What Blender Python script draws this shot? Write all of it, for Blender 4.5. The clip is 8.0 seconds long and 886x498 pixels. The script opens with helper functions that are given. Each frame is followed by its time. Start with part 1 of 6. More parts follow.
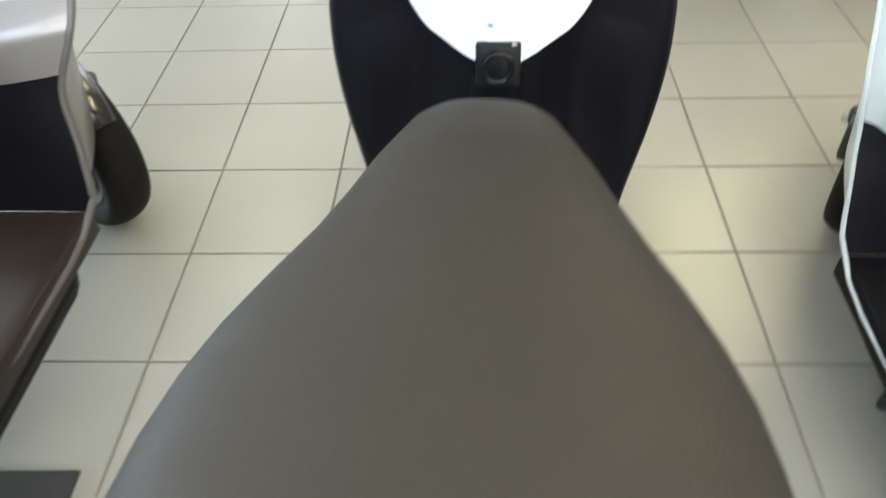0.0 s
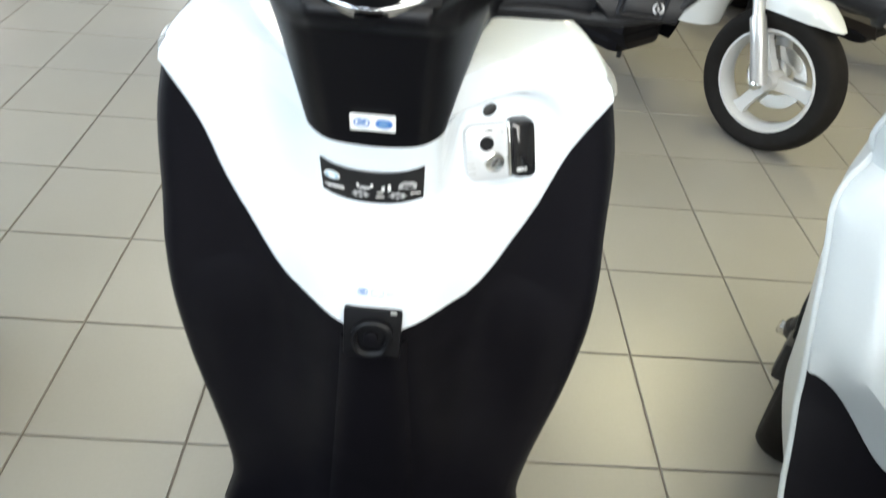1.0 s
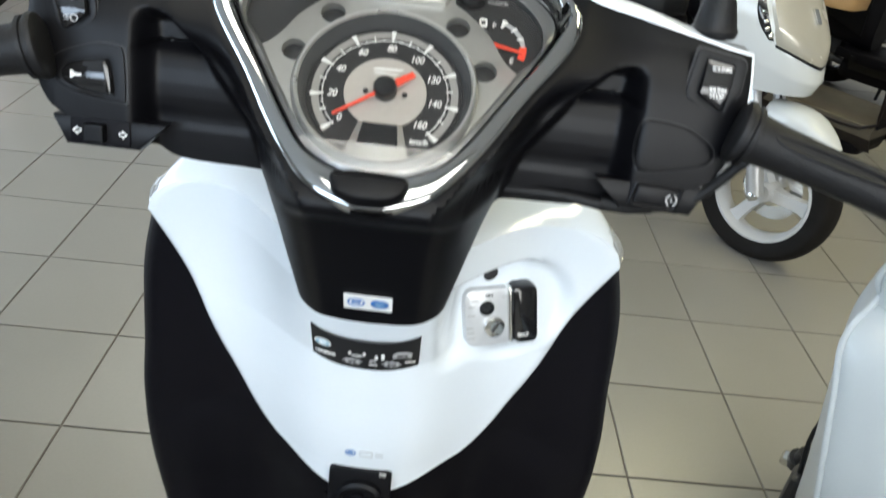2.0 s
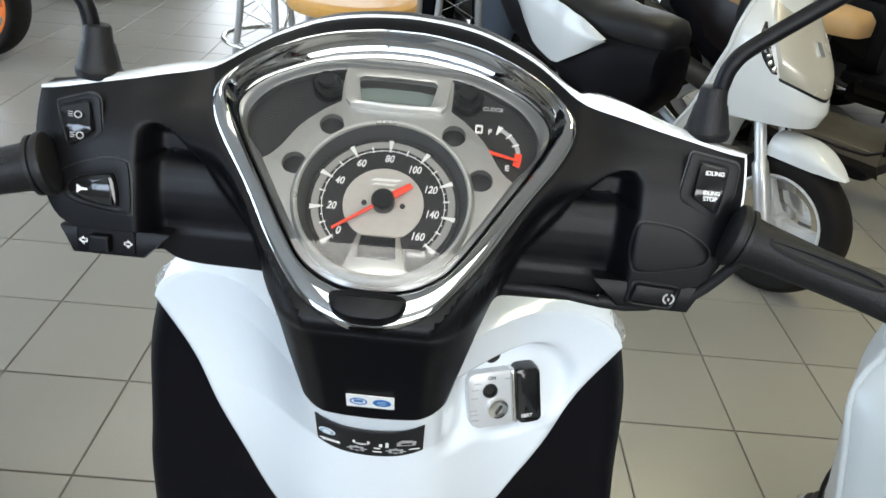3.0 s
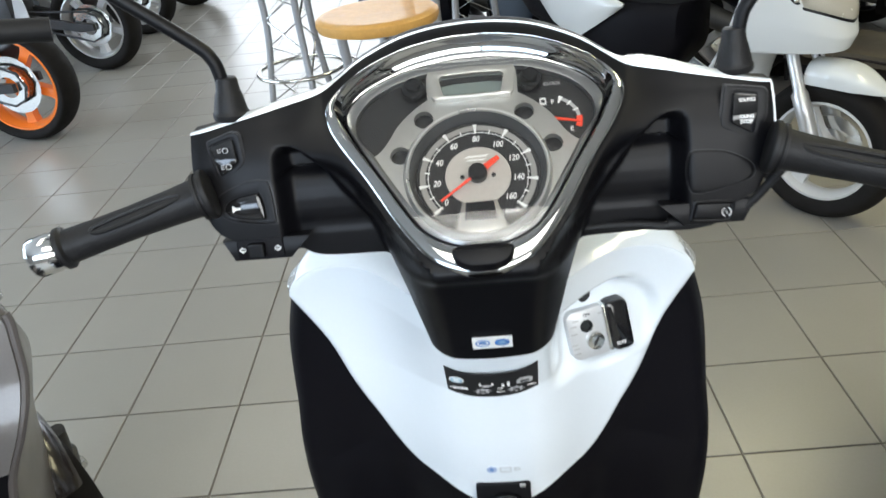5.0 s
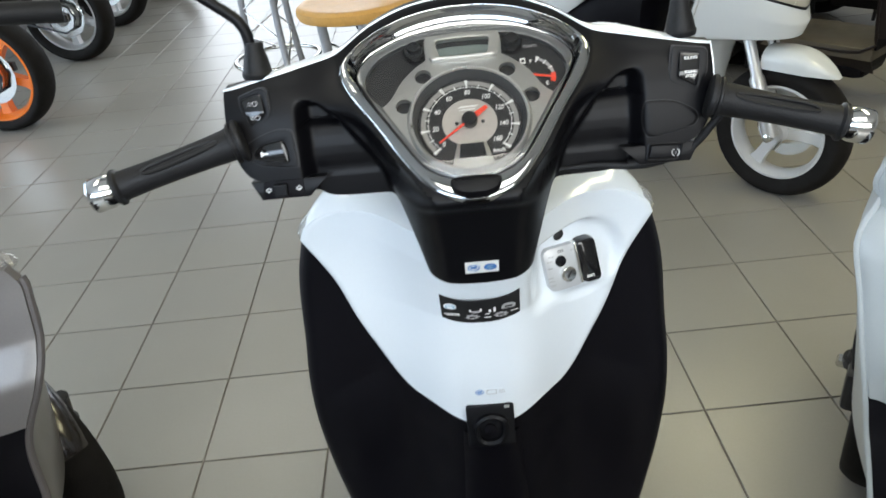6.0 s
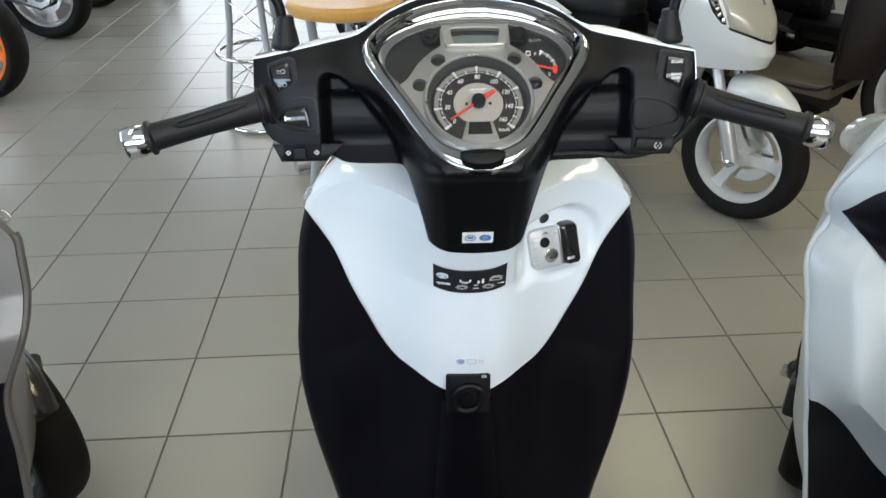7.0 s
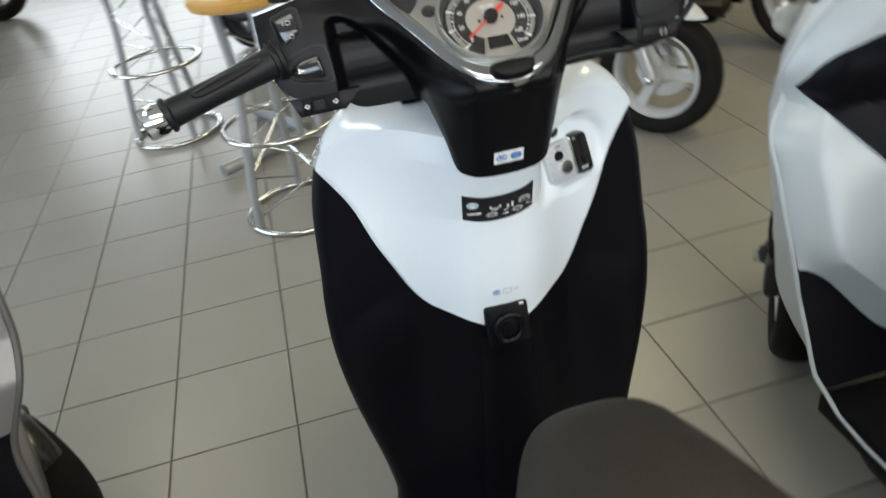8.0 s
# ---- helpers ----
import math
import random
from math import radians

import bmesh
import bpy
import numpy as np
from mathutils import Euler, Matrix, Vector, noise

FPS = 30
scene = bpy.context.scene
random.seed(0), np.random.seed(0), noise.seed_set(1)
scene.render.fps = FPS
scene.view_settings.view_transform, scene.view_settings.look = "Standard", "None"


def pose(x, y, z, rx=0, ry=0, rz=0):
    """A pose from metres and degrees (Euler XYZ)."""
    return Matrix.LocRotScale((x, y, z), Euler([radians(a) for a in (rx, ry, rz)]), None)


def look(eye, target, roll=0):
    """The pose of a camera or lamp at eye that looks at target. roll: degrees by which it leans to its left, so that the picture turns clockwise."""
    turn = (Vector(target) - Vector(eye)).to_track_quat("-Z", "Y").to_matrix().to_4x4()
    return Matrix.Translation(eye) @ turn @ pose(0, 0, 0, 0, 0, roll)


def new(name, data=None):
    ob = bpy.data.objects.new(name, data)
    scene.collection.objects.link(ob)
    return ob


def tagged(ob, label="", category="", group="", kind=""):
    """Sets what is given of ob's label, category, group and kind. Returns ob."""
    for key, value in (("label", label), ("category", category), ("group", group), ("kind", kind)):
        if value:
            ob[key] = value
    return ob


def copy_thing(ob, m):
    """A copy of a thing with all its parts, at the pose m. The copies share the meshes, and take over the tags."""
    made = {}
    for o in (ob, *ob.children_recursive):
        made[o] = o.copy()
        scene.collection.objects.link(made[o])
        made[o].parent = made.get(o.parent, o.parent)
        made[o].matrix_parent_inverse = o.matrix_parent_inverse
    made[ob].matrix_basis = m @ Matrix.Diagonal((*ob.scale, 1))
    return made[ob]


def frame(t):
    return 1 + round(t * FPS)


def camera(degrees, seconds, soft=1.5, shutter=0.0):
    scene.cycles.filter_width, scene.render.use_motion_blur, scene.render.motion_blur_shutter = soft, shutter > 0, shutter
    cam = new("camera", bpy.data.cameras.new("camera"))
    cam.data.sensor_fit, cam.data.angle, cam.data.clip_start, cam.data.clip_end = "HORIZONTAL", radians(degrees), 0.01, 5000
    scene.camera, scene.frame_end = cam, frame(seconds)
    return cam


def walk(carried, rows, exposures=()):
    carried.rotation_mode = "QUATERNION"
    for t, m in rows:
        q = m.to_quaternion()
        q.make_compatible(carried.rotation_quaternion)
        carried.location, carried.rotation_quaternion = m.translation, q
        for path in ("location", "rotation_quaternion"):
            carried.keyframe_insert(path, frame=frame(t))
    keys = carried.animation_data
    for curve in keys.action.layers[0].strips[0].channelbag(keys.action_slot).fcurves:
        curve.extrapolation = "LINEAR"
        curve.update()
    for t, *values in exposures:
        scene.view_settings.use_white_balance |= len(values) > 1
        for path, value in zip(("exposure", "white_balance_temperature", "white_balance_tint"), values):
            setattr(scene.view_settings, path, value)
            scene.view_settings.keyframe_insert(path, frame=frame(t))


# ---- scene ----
cam = camera(61.6, 8.0, 1.5, 0.5)
PATH = [
    (0, (-0.112, -1.489, 1.167), (-0.203, -0.059, -0.228), -2.7),
    (0.5, (-0.073, -1.324, 1.177), (-0.055, 0.173, -0.149), 5.7),
    (1, (-0.053, -1.187, 1.194), (0.03, 0.389, -0.033), 5.6),
    (1.5, (-0.056, -1.158, 1.209), (0.025, 0.485, 0.072), 5.9),
    (2, (-0.06, -1.124, 1.232), (0.021, 0.574, 0.179), 7.3),
    (2.2, (-0.06, -1.108, 1.244), (0.019, 0.598, 0.202), 8.1),
    (3.3, (-0.058, -1.104, 1.281), (-0.008, 0.627, 0.279), 4.5),
    (3.5, (-0.058, -1.107, 1.283), (-0.007, 0.623, 0.28), 3.4),
    (4, (-0.06, -1.108, 1.301), (-0.129, 0.609, 0.278), -2.7),
    (4.5, (-0.075, -1.11, 1.301), (-0.148, 0.618, 0.297), -5.0),
    (4.7, (-0.084, -1.142, 1.3), (-0.193, 0.585, 0.297), -6.9),
    (5.8, (-0.093, -1.29, 1.316), (-0.145, 0.428, 0.293), -6.1),
    (6, (-0.11, -1.31, 1.314), (-0.132, 0.405, 0.285), -6.4),
    (6.5, (-0.144, -1.368, 1.334), (-0.02, 0.327, 0.28), -0.3),
    (7, (-0.152, -1.383, 1.314), (-0.061, 0.341, 0.305), -0.6),
    (7.5, (-0.179, -1.393, 1.298), (-0.086, 0.326, 0.278), -1.9),
    (8, (-0.275, -1.387, 1.278), (0.015, 0.279, 0.209), -9.2),
]
walk(cam, [(t, look(eye, target, roll)) for t, eye, target, roll in PATH],
     [(0, 0.46, 6120, 7.5), (0.5, 0.46, 6090, 8), (1, 0.19, 6100, 8.5), (2, -0.35, 5940, 8.8), (3.5, -0.41, 5920, 9.8), (4.5, -0.33, 5920, 9.8), (6, -0.55, 5930, 9.4), (7.2, -0.67, 5980, 9.0), (8, -0.73, 6150, 9.0)])

# ---- light ----
world = bpy.data.worlds.new("world")
scene.world = world
world.use_nodes = True
wn = world.node_tree
sky = wn.nodes.new("ShaderNodeTexSky")
sky.sky_type, sky.sun_disc, sky.sun_elevation, sky.sun_rotation = "NISHITA", False, radians(38), radians(20)
wn.links.new(sky.outputs[0], wn.nodes["Background"].inputs[0])
wn.nodes["Background"].inputs[1].default_value = 0.1


def area_lamp(name, place, target, sx, sy, power, colour):
    data = bpy.data.lights.new(name, "AREA")
    data.shape, data.size, data.size_y, data.energy, data.color = "RECTANGLE", sx, sy, power, colour
    ob = new(name, data)
    ob.matrix_world = look(place, target)
    return ob


# daylight through unseen shop windows behind, ahead and left, unseen tube lamps under the ceiling
area_lamp("window_light", (-2.0, -4.85, 2.35), (-1.6, 0, 1.0), 3.2, 1.3, 122, (0.76, 0.88, 1.0))
area_lamp("window_light", (1.3, -4.85, 2.20), (1.0, 0, 1.0), 3.2, 1.6, 133, (1.0, 0.93, 0.80))
area_lamp("window_light", (0.2, 8.85, 1.7), (0.2, 0, 1.2), 7.0, 2.2, 215, (1.0, 0.98, 0.93))
area_lamp("window_light", (-5.85, 1.5, 1.7), (0, 1.5, 1.0), 6.0, 2.2, 240, (0.78, 0.90, 1.0))
# (x, y, lies across the room); the crosswise one is added for gauge reflections
TUBES = ((1.95, 0.0, False), (1.7, 2.8, False), (-1.5, -0.3, False), (-1.7, 3.0, False), (0.30, -2.45, True))
for tx, ty, across in TUBES:
    area_lamp("tube_light", (tx, ty, 3.24), (tx, ty, 0), 2.4 if across else 0.50, 1.05 if across else 1.5, 50 if across else (42 if tx > 0 else 20), (1.0, 0.94, 0.80) if across else ((1.0, 0.87, 0.46) if tx > 0 else (1.0, 0.92, 0.72)))


# ---- materials ----
def material(name, colour, rough=0.5, metal=0.0, coat=0.0, grain=0.0, grain_size=300.0, blotch=0.0, blotch_size=6.0, bump=0.0, bump_size=400.0, spread=0.0, shine=0.5, uneven=1.0):
    """A surface with colour variation at two scales, uneven gloss and fine relief."""
    m = bpy.data.materials.new(name)
    m.use_nodes = True
    n, l = m.node_tree.nodes, m.node_tree.links
    p = n["Principled BSDF"]
    p.inputs["Metallic"].default_value = metal
    p.inputs["Coat Weight"].default_value = coat
    p.inputs["Coat Roughness"].default_value = 0.04
    p.inputs["Specular IOR Level"].default_value = shine
    at = n.new("ShaderNodeNewGeometry").outputs["Position"] if spread else n.new("ShaderNodeTexCoord").outputs["Object"]

    def noise_node(scale, detail=3.0):
        t = n.new("ShaderNodeTexNoise")
        t.inputs["Scale"].default_value, t.inputs["Detail"].default_value = scale, detail
        l.new(at, t.inputs["Vector"])
        return t.outputs["Fac"]

    def scaled(value, low, high):
        r = n.new("ShaderNodeMapRange")
        r.inputs["From Min"].default_value, r.inputs["From Max"].default_value = 0.15, 0.85
        r.inputs["To Min"].default_value, r.inputs["To Max"].default_value = low, high
        l.new(value, r.inputs["Value"])
        return r.outputs["Result"]

    def times(a, b):
        k = n.new("ShaderNodeMath")
        k.operation = "MULTIPLY"
        l.new(a, k.inputs[0])
        l.new(b, k.inputs[1])
        return k.outputs[0]

    fine, broad = noise_node(grain_size), noise_node(blotch_size, 5.0)
    level = times(scaled(fine, 1 - grain, 1 + grain), scaled(broad, 1 - blotch, 1 + blotch))
    if spread:
        info = n.new("ShaderNodeObjectInfo")
        island = n.new("ShaderNodeNewGeometry")
        add = n.new("ShaderNodeMath")
        add.operation = "ADD"
        l.new(info.outputs["Random"], add.inputs[0])
        l.new(island.outputs["Random Per Island"], add.inputs[1])
        r = n.new("ShaderNodeMapRange")
        r.inputs["From Max"].default_value = 2.0
        r.inputs["To Min"].default_value, r.inputs["To Max"].default_value = 1 - spread, 1 + spread
        l.new(add.outputs[0], r.inputs["Value"])
        level = times(level, r.outputs["Result"])
    mix = n.new("ShaderNodeVectorMath")
    mix.operation = "SCALE"
    mix.inputs[0].default_value = colour[:3]
    l.new(level, mix.inputs["Scale"])
    l.new(mix.outputs[0], p.inputs["Base Color"])
    l.new(scaled(noise_node(blotch_size * 3.1, 6.0), rough * (1 - 0.15 * uneven), min(1, rough * (1 + 0.2 * uneven))), p.inputs["Roughness"])
    if bump:
        b = n.new("ShaderNodeBump")
        b.inputs["Strength"].default_value, b.inputs["Distance"].default_value = bump, 0.001
        l.new(noise_node(bump_size, 2.0), b.inputs["Height"])
        l.new(b.outputs["Normal"], p.inputs["Normal"])
    return m


BLACK = material("black_plastic", (0.0025, 0.0025, 0.0036), 0.42, shine=0.235, uneven=0.3, grain=0.15, blotch=0.12, bump=0.12, bump_size=900)
BLACK_SOFT = material("black_textured_plastic", (0.0034, 0.0031, 0.0048), 0.48, shine=0.12, grain=0.15, blotch=0.15, bump=0.25, bump_size=1100)
GLOSS_BLACK = material("gloss_black", (0.008, 0.008, 0.009), 0.1, coat=0.4, blotch=0.1)
RUBBER = material("rubber", (0.009, 0.009, 0.010), 0.5, shine=0.3, grain=0.2, blotch=0.2, bump=0.3, bump_size=700)
TYRE = material("tyre_rubber", (0.008, 0.0068, 0.006), 0.75, shine=0.2, grain=0.25, blotch=0.25, bump=0.5, bump_size=250)
WHITE = material("white_paint", (0.81, 0.86, 0.90), 0.16, coat=0.7, blotch=0.015, grain=0.01, blotch_size=3)
PEARL = material("pearl_white_paint", (0.44, 0.475, 0.49), 0.36, coat=0.25, blotch=0.02, grain=0.02, blotch_size=3)
GREY = material("grey_metallic_paint", (0.150, 0.140, 0.135), 0.35, metal=0.2, coat=0.4, grain=0.06, blotch=0.05)
SLATE = material("slate_blue_paint", (0.10, 0.13, 0.18), 0.3, coat=0.5, grain=0.04, blotch=0.04)
GREY_TRIM = material("grey_plastic_trim", (0.09, 0.080, 0.078), 0.5, grain=0.05, blotch=0.08)
CHROME = material("chrome", (0.86, 0.87, 0.88), 0.05, metal=1.0, blotch=0.02)
BEZEL_CHROME = material("dark_chrome", (0.53, 0.54, 0.55), 0.05, metal=1.0, blotch=0.04)
SILVER = material("satin_silver_plastic", (0.60, 0.595, 0.57), 0.33, metal=0.85, grain=0.04, blotch=0.04)
DIAL_SILVER = material("brushed_dial_silver", (0.52, 0.49, 0.45), 0.4, metal=0.35, grain=0.05, blotch=0.04)
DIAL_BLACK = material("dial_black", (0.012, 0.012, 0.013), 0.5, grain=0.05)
PRINT = material("white_print", (0.82, 0.82, 0.80), 0.5, grain=0.03)
GREY_PRINT = material("grey_print", (0.40, 0.40, 0.40), 0.5, grain=0.03)
# Dial silver made paler; the ring's highlights sit in the colour.
RING_LIT_SILVER = material("lit_satin_silver", (0.78, 0.78, 0.76), 0.28, metal=0.9, grain=0.03, blotch=0.04)
# Darker copy of the dial silver, standing for shade on the panel rim.
RIM_SHADE_SILVER = material("shade_satin_silver", (0.30, 0.305, 0.31), 0.3, metal=0.9, grain=0.03, blotch=0.04)
# Dark because the dial wall is steep: its shade is painted in.
WALL_SHADE_GREY = material("shade_satin_grey", (0.085, 0.088, 0.092), 0.35, metal=0.4, grain=0.03, blotch=0.04)
GLOSS_BROWN = material("gloss_dark_brown", (0.016, 0.011, 0.009), 0.22, coat=0.3, blotch=0.25, blotch_size=20, bump=0.15, bump_size=60)
BAND_GREY = material("grey_print", (0.30, 0.29, 0.27), 0.5, grain=0.03)
PALE_BLUE = material("pale_blue_print", (0.30, 0.46, 0.58), 0.4, grain=0.04)
KEY_SILVER = material("pale_silver_plate", (0.57, 0.58, 0.59), 0.32, metal=0.35, grain=0.03, blotch=0.03)
RED = material("red_needle", (0.85, 0.07, 0.03), 0.4, grain=0.03)
BLUE = material("blue_print", (0.05, 0.17, 0.46), 0.4, grain=0.05)
LCD = material("liquid_crystal_screen", (0.16, 0.19, 0.18), 0.15, blotch=0.05)
VINYL = material("brown_grey_seat_vinyl", (0.027, 0.0234, 0.0196), 0.55, shine=0.26, grain=0.18, grain_size=500, blotch=0.1, bump=0.5, bump_size=520)
SEAT_BLACK = material("black_seat_vinyl", (0.0092, 0.0092, 0.0101), 0.5, shine=0.3, grain=0.2, blotch=0.1, bump=0.4, bump_size=520)
FLOOR_MAT = material("olive_brown_floorboard", (0.075, 0.062, 0.040), 0.5, grain=0.15, blotch=0.25)
TAN = material("tan_seat_vinyl", (0.42, 0.26, 0.11), 0.5, grain=0.1, blotch=0.1, bump=0.4, bump_size=520)
STEEL = material("grey_enamelled_steel", (0.42, 0.43, 0.45), 0.35, metal=0.5, grain=0.05, blotch=0.08)
POLISHED = material("polished_steel", (0.72, 0.72, 0.70), 0.14, metal=1.0, blotch=0.05)
SOFT_WHITE = material("soft_white_paint", (0.60, 0.62, 0.62), 0.22, coat=0.6, blotch=0.02, grain=0.01, blotch_size=3)
CHAMPAGNE = material("pale_champagne_paint", (0.50, 0.47, 0.40), 0.25, metal=0.3, coat=0.4, grain=0.03, blotch=0.03)
MAROON = material("black_maroon_paint", (0.008, 0.005, 0.0055), 0.34, shine=0.35, grain=0.1, blotch=0.1)
BROWN_PLASTIC = material("brown_black_plastic", (0.020, 0.014, 0.012), 0.40, shine=0.4, grain=0.15, blotch=0.2)
ALLOY = material("silver_painted_alloy", (0.55, 0.55, 0.55), 0.32, metal=0.6, grain=0.06, blotch=0.08)
WHITE_ALLOY = material("white_painted_alloy", (0.54, 0.54, 0.53), 0.35, grain=0.04, blotch=0.06)
ORANGE = material("orange_painted_alloy", (0.85, 0.20, 0.02), 0.3, coat=0.4, grain=0.04, blotch=0.05)
ENGINE = material("dark_engine_metal", (0.05, 0.05, 0.052), 0.45, metal=0.5, grain=0.3, blotch=0.3)
WOOD = material("lacquered_beech", (0.56, 0.315, 0.085), 0.42, coat=0.08, shine=0.3, grain=0.08, grain_size=120, blotch=0.14, blotch_size=14)
TILE = material("glazed_beige_floor_tile", (0.287, 0.275, 0.245), 0.31, uneven=0.25, grain=0.03, grain_size=140, blotch=0.05, blotch_size=3, spread=0.05)
GROUT = material("dirty_grey_grout", (0.16, 0.14, 0.12), 0.9, grain=0.2, blotch=0.25)
WALL = material("darkened_wall_plaster", (0.36, 0.35, 0.33), 0.8, grain=0.03, blotch=0.05, bump=0.2, bump_size=80)
CEIL = material("ceiling_paint", (0.52, 0.51, 0.49), 0.85, grain=0.03, blotch=0.04)
DARK_WALL = material("dark_display_board", (0.10, 0.10, 0.11), 0.6, grain=0.05, blotch=0.08)
MAT = material("black_floor_mat", (0.022, 0.02, 0.02), 0.85, grain=0.3, blotch=0.2, bump=0.6, bump_size=200)


def glass_like(name, colour, rough, transmission):
    m = material(name, colour, rough)
    m.node_tree.nodes["Principled BSDF"].inputs["Transmission Weight"].default_value = transmission
    m.node_tree.nodes["Principled BSDF"].inputs["IOR"].default_value = 1.45
    return m


LENS = glass_like("clear_lamp_lens", (0.92, 0.92, 0.90), 0.08, 0.75)


def glowing(name, colour, strength):
    m = bpy.data.materials.new(name)
    m.use_nodes = True
    p = m.node_tree.nodes["Principled BSDF"]
    p.inputs["Base Color"].default_value = (*colour, 1)
    p.inputs["Emission Color"].default_value = (*colour, 1)
    p.inputs["Emission Strength"].default_value = strength
    return m


TUBE_GLOW = glowing("lamp_tube", (1.0, 0.93, 0.80), 6.0)
DAY_GLOW = glowing("bright_daylight_outside", (0.86, 0.93, 1.0), 2.2)


# ---- building helpers ----
def mesh(verts, faces, smooth=True):
    me = bpy.data.meshes.new("mesh")
    me.from_pydata([tuple(float(c) for c in v) for v in verts], [], [tuple(int(i) for i in f) for f in faces])
    bm = bmesh.new()
    bm.from_mesh(me)
    bmesh.ops.recalc_face_normals(bm, faces=bm.faces)
    for f in bm.faces:
        f.smooth = smooth
    if smooth:
        for e in bm.edges:
            if len(e.link_faces) == 2 and e.calc_face_angle(0) > 0.7:
                e.smooth = False
    bm.to_mesh(me)
    bm.free()
    return me


def part(name, me, mat, parent=None, label="", m=None):
    ob = new(name, me)
    if not me.materials:
        me.materials.append(mat)
    if m is not None:
        ob.matrix_basis = m
    ob.parent = parent
    return tagged(ob, label) if label else ob


def thing(name, m, label, category, group="", kind=""):
    ob = new(name)
    ob.empty_display_size = 0.05
    ob.matrix_basis = m
    return tagged(ob, label, category, group, kind)


def moved(me, m):
    me.transform(m)
    return me


def join(*meshes):
    verts, faces = [], []
    for me in meshes:
        k = len(verts)
        verts += [tuple(v.co) for v in me.vertices]
        faces += [tuple(k + i for i in p.vertices) for p in me.polygons]
    return mesh(verts, faces)


def spline(points, n=6, closed=False):
    """A smooth curve through points (Catmull-Rom), n steps to each span."""
    p = [np.array(q, float) for q in points]
    out, count = [], len(p)
    for i in range(count if closed else count - 1):
        if closed:
            a, b, c, d = (p[(i + k) % count] for k in (-1, 0, 1, 2))
        else:
            b, c = p[i], p[i + 1]
            a = p[i - 1] if i else 2 * b - c
            d = p[i + 2] if i + 2 < count else 2 * c - b
        for s in range(n):
            t = s / n
            out.append(0.5 * (2 * b + (c - a) * t + (2 * a - 5 * b + 4 * c - d) * t * t + (3 * b - a - 3 * c + d) * t ** 3))
    if not closed:
        out.append(p[-1])
    return out


def mirrored(half):
    """A closed outline from its right half, given from top to bottom."""
    return list(half) + [(-x, y) for x, y in reversed(half) if abs(x) > 1e-6]


def loft(rings, caps=True, closed=False):
    k = len(rings[0])
    verts = [v for r in rings for v in r]
    faces = []
    rows = len(rings)
    for i in range(rows if closed else rows - 1):
        for j in range(k):
            a, b = i * k, ((i + 1) % rows) * k
            faces.append((a + j, a + (j + 1) % k, b + (j + 1) % k, b + j))
    if caps and not closed:
        faces += [tuple(range(k))[::-1], tuple((rows - 1) * k + j for j in range(k))]
    return mesh(verts, faces)


def tube(path, radius, n=10, closed=False):
    p = [Vector(q) for q in path]
    rings, side = [], None
    for i, q in enumerate(p):
        a = p[i - 1] if (i or closed) else q
        b = p[(i + 1) % len(p)] if (i + 1 < len(p) or closed) else q
        d = (b - a).normalized()
        if side is None:
            side = d.orthogonal().normalized()
        side = (side - d * side.dot(d)).normalized()
        up = d.cross(side)
        r = radius[i] if isinstance(radius, (list, tuple)) else radius
        rings.append([q + side * (r * math.cos(2 * math.pi * j / n)) + up * (r * math.sin(2 * math.pi * j / n)) for j in range(n)])
    return loft(rings, True, closed)


def lathe(profile, n=32, closed=False):
    """Turned about z from (radius, height) pairs."""
    return loft([[(r * math.cos(2 * math.pi * j / n), r * math.sin(2 * math.pi * j / n), h) for j in range(n)] for r, h in profile], not closed, closed)


def plate(outline, thick, bevel=0.0, m=None):
    """A flat piece of that outline, lying in xy, its top at z = thick, with a rounded upper edge."""
    o = [np.array(q, float) for q in outline]
    k = len(o)
    area = sum(o[i][0] * o[(i + 1) % k][1] - o[(i + 1) % k][0] * o[i][1] for i in range(k))
    if area < 0:
        o.reverse()

    def inset(d):
        res = []
        for i in range(k):
            e = o[(i + 1) % k] - o[i - 1]
            e = e / (np.hypot(*e) + 1e-9)
            res.append(o[i] + d * np.array((-e[1], e[0])))
        return res
    levels = [(0.0, 0.0)]
    if bevel:
        levels += [(0.0, thick - bevel), (0.3 * bevel, thick - 0.3 * bevel), (bevel, thick)]
    else:
        levels += [(0.0, thick)]
    me = loft([[(q[0], q[1], h) for q in (inset(d) if d else o)] for d, h in levels])
    return moved(me, m) if m is not None else me


def ring_plate(outer, inner, thick, m=None, lip=0.0):
    """A frame between two outlines with the same number of points."""
    k = len(outer)
    mid = [0.5 * (np.array(a, float) + np.array(b, float)) for a, b in zip(outer, inner)]
    rows = [[(q[0], q[1], 0) for q in outer], [(q[0], q[1], thick) for q in outer], [(q[0], q[1], thick + lip) for q in mid],
            [(q[0], q[1], thick) for q in inner], [(q[0], q[1], 0) for q in inner]]
    me = loft(rows, False, True)
    return moved(me, m) if m is not None else me


def smooth_outline(points, n=4):
    return [(float(a), float(b)) for a, b in spline(points, n, True)]


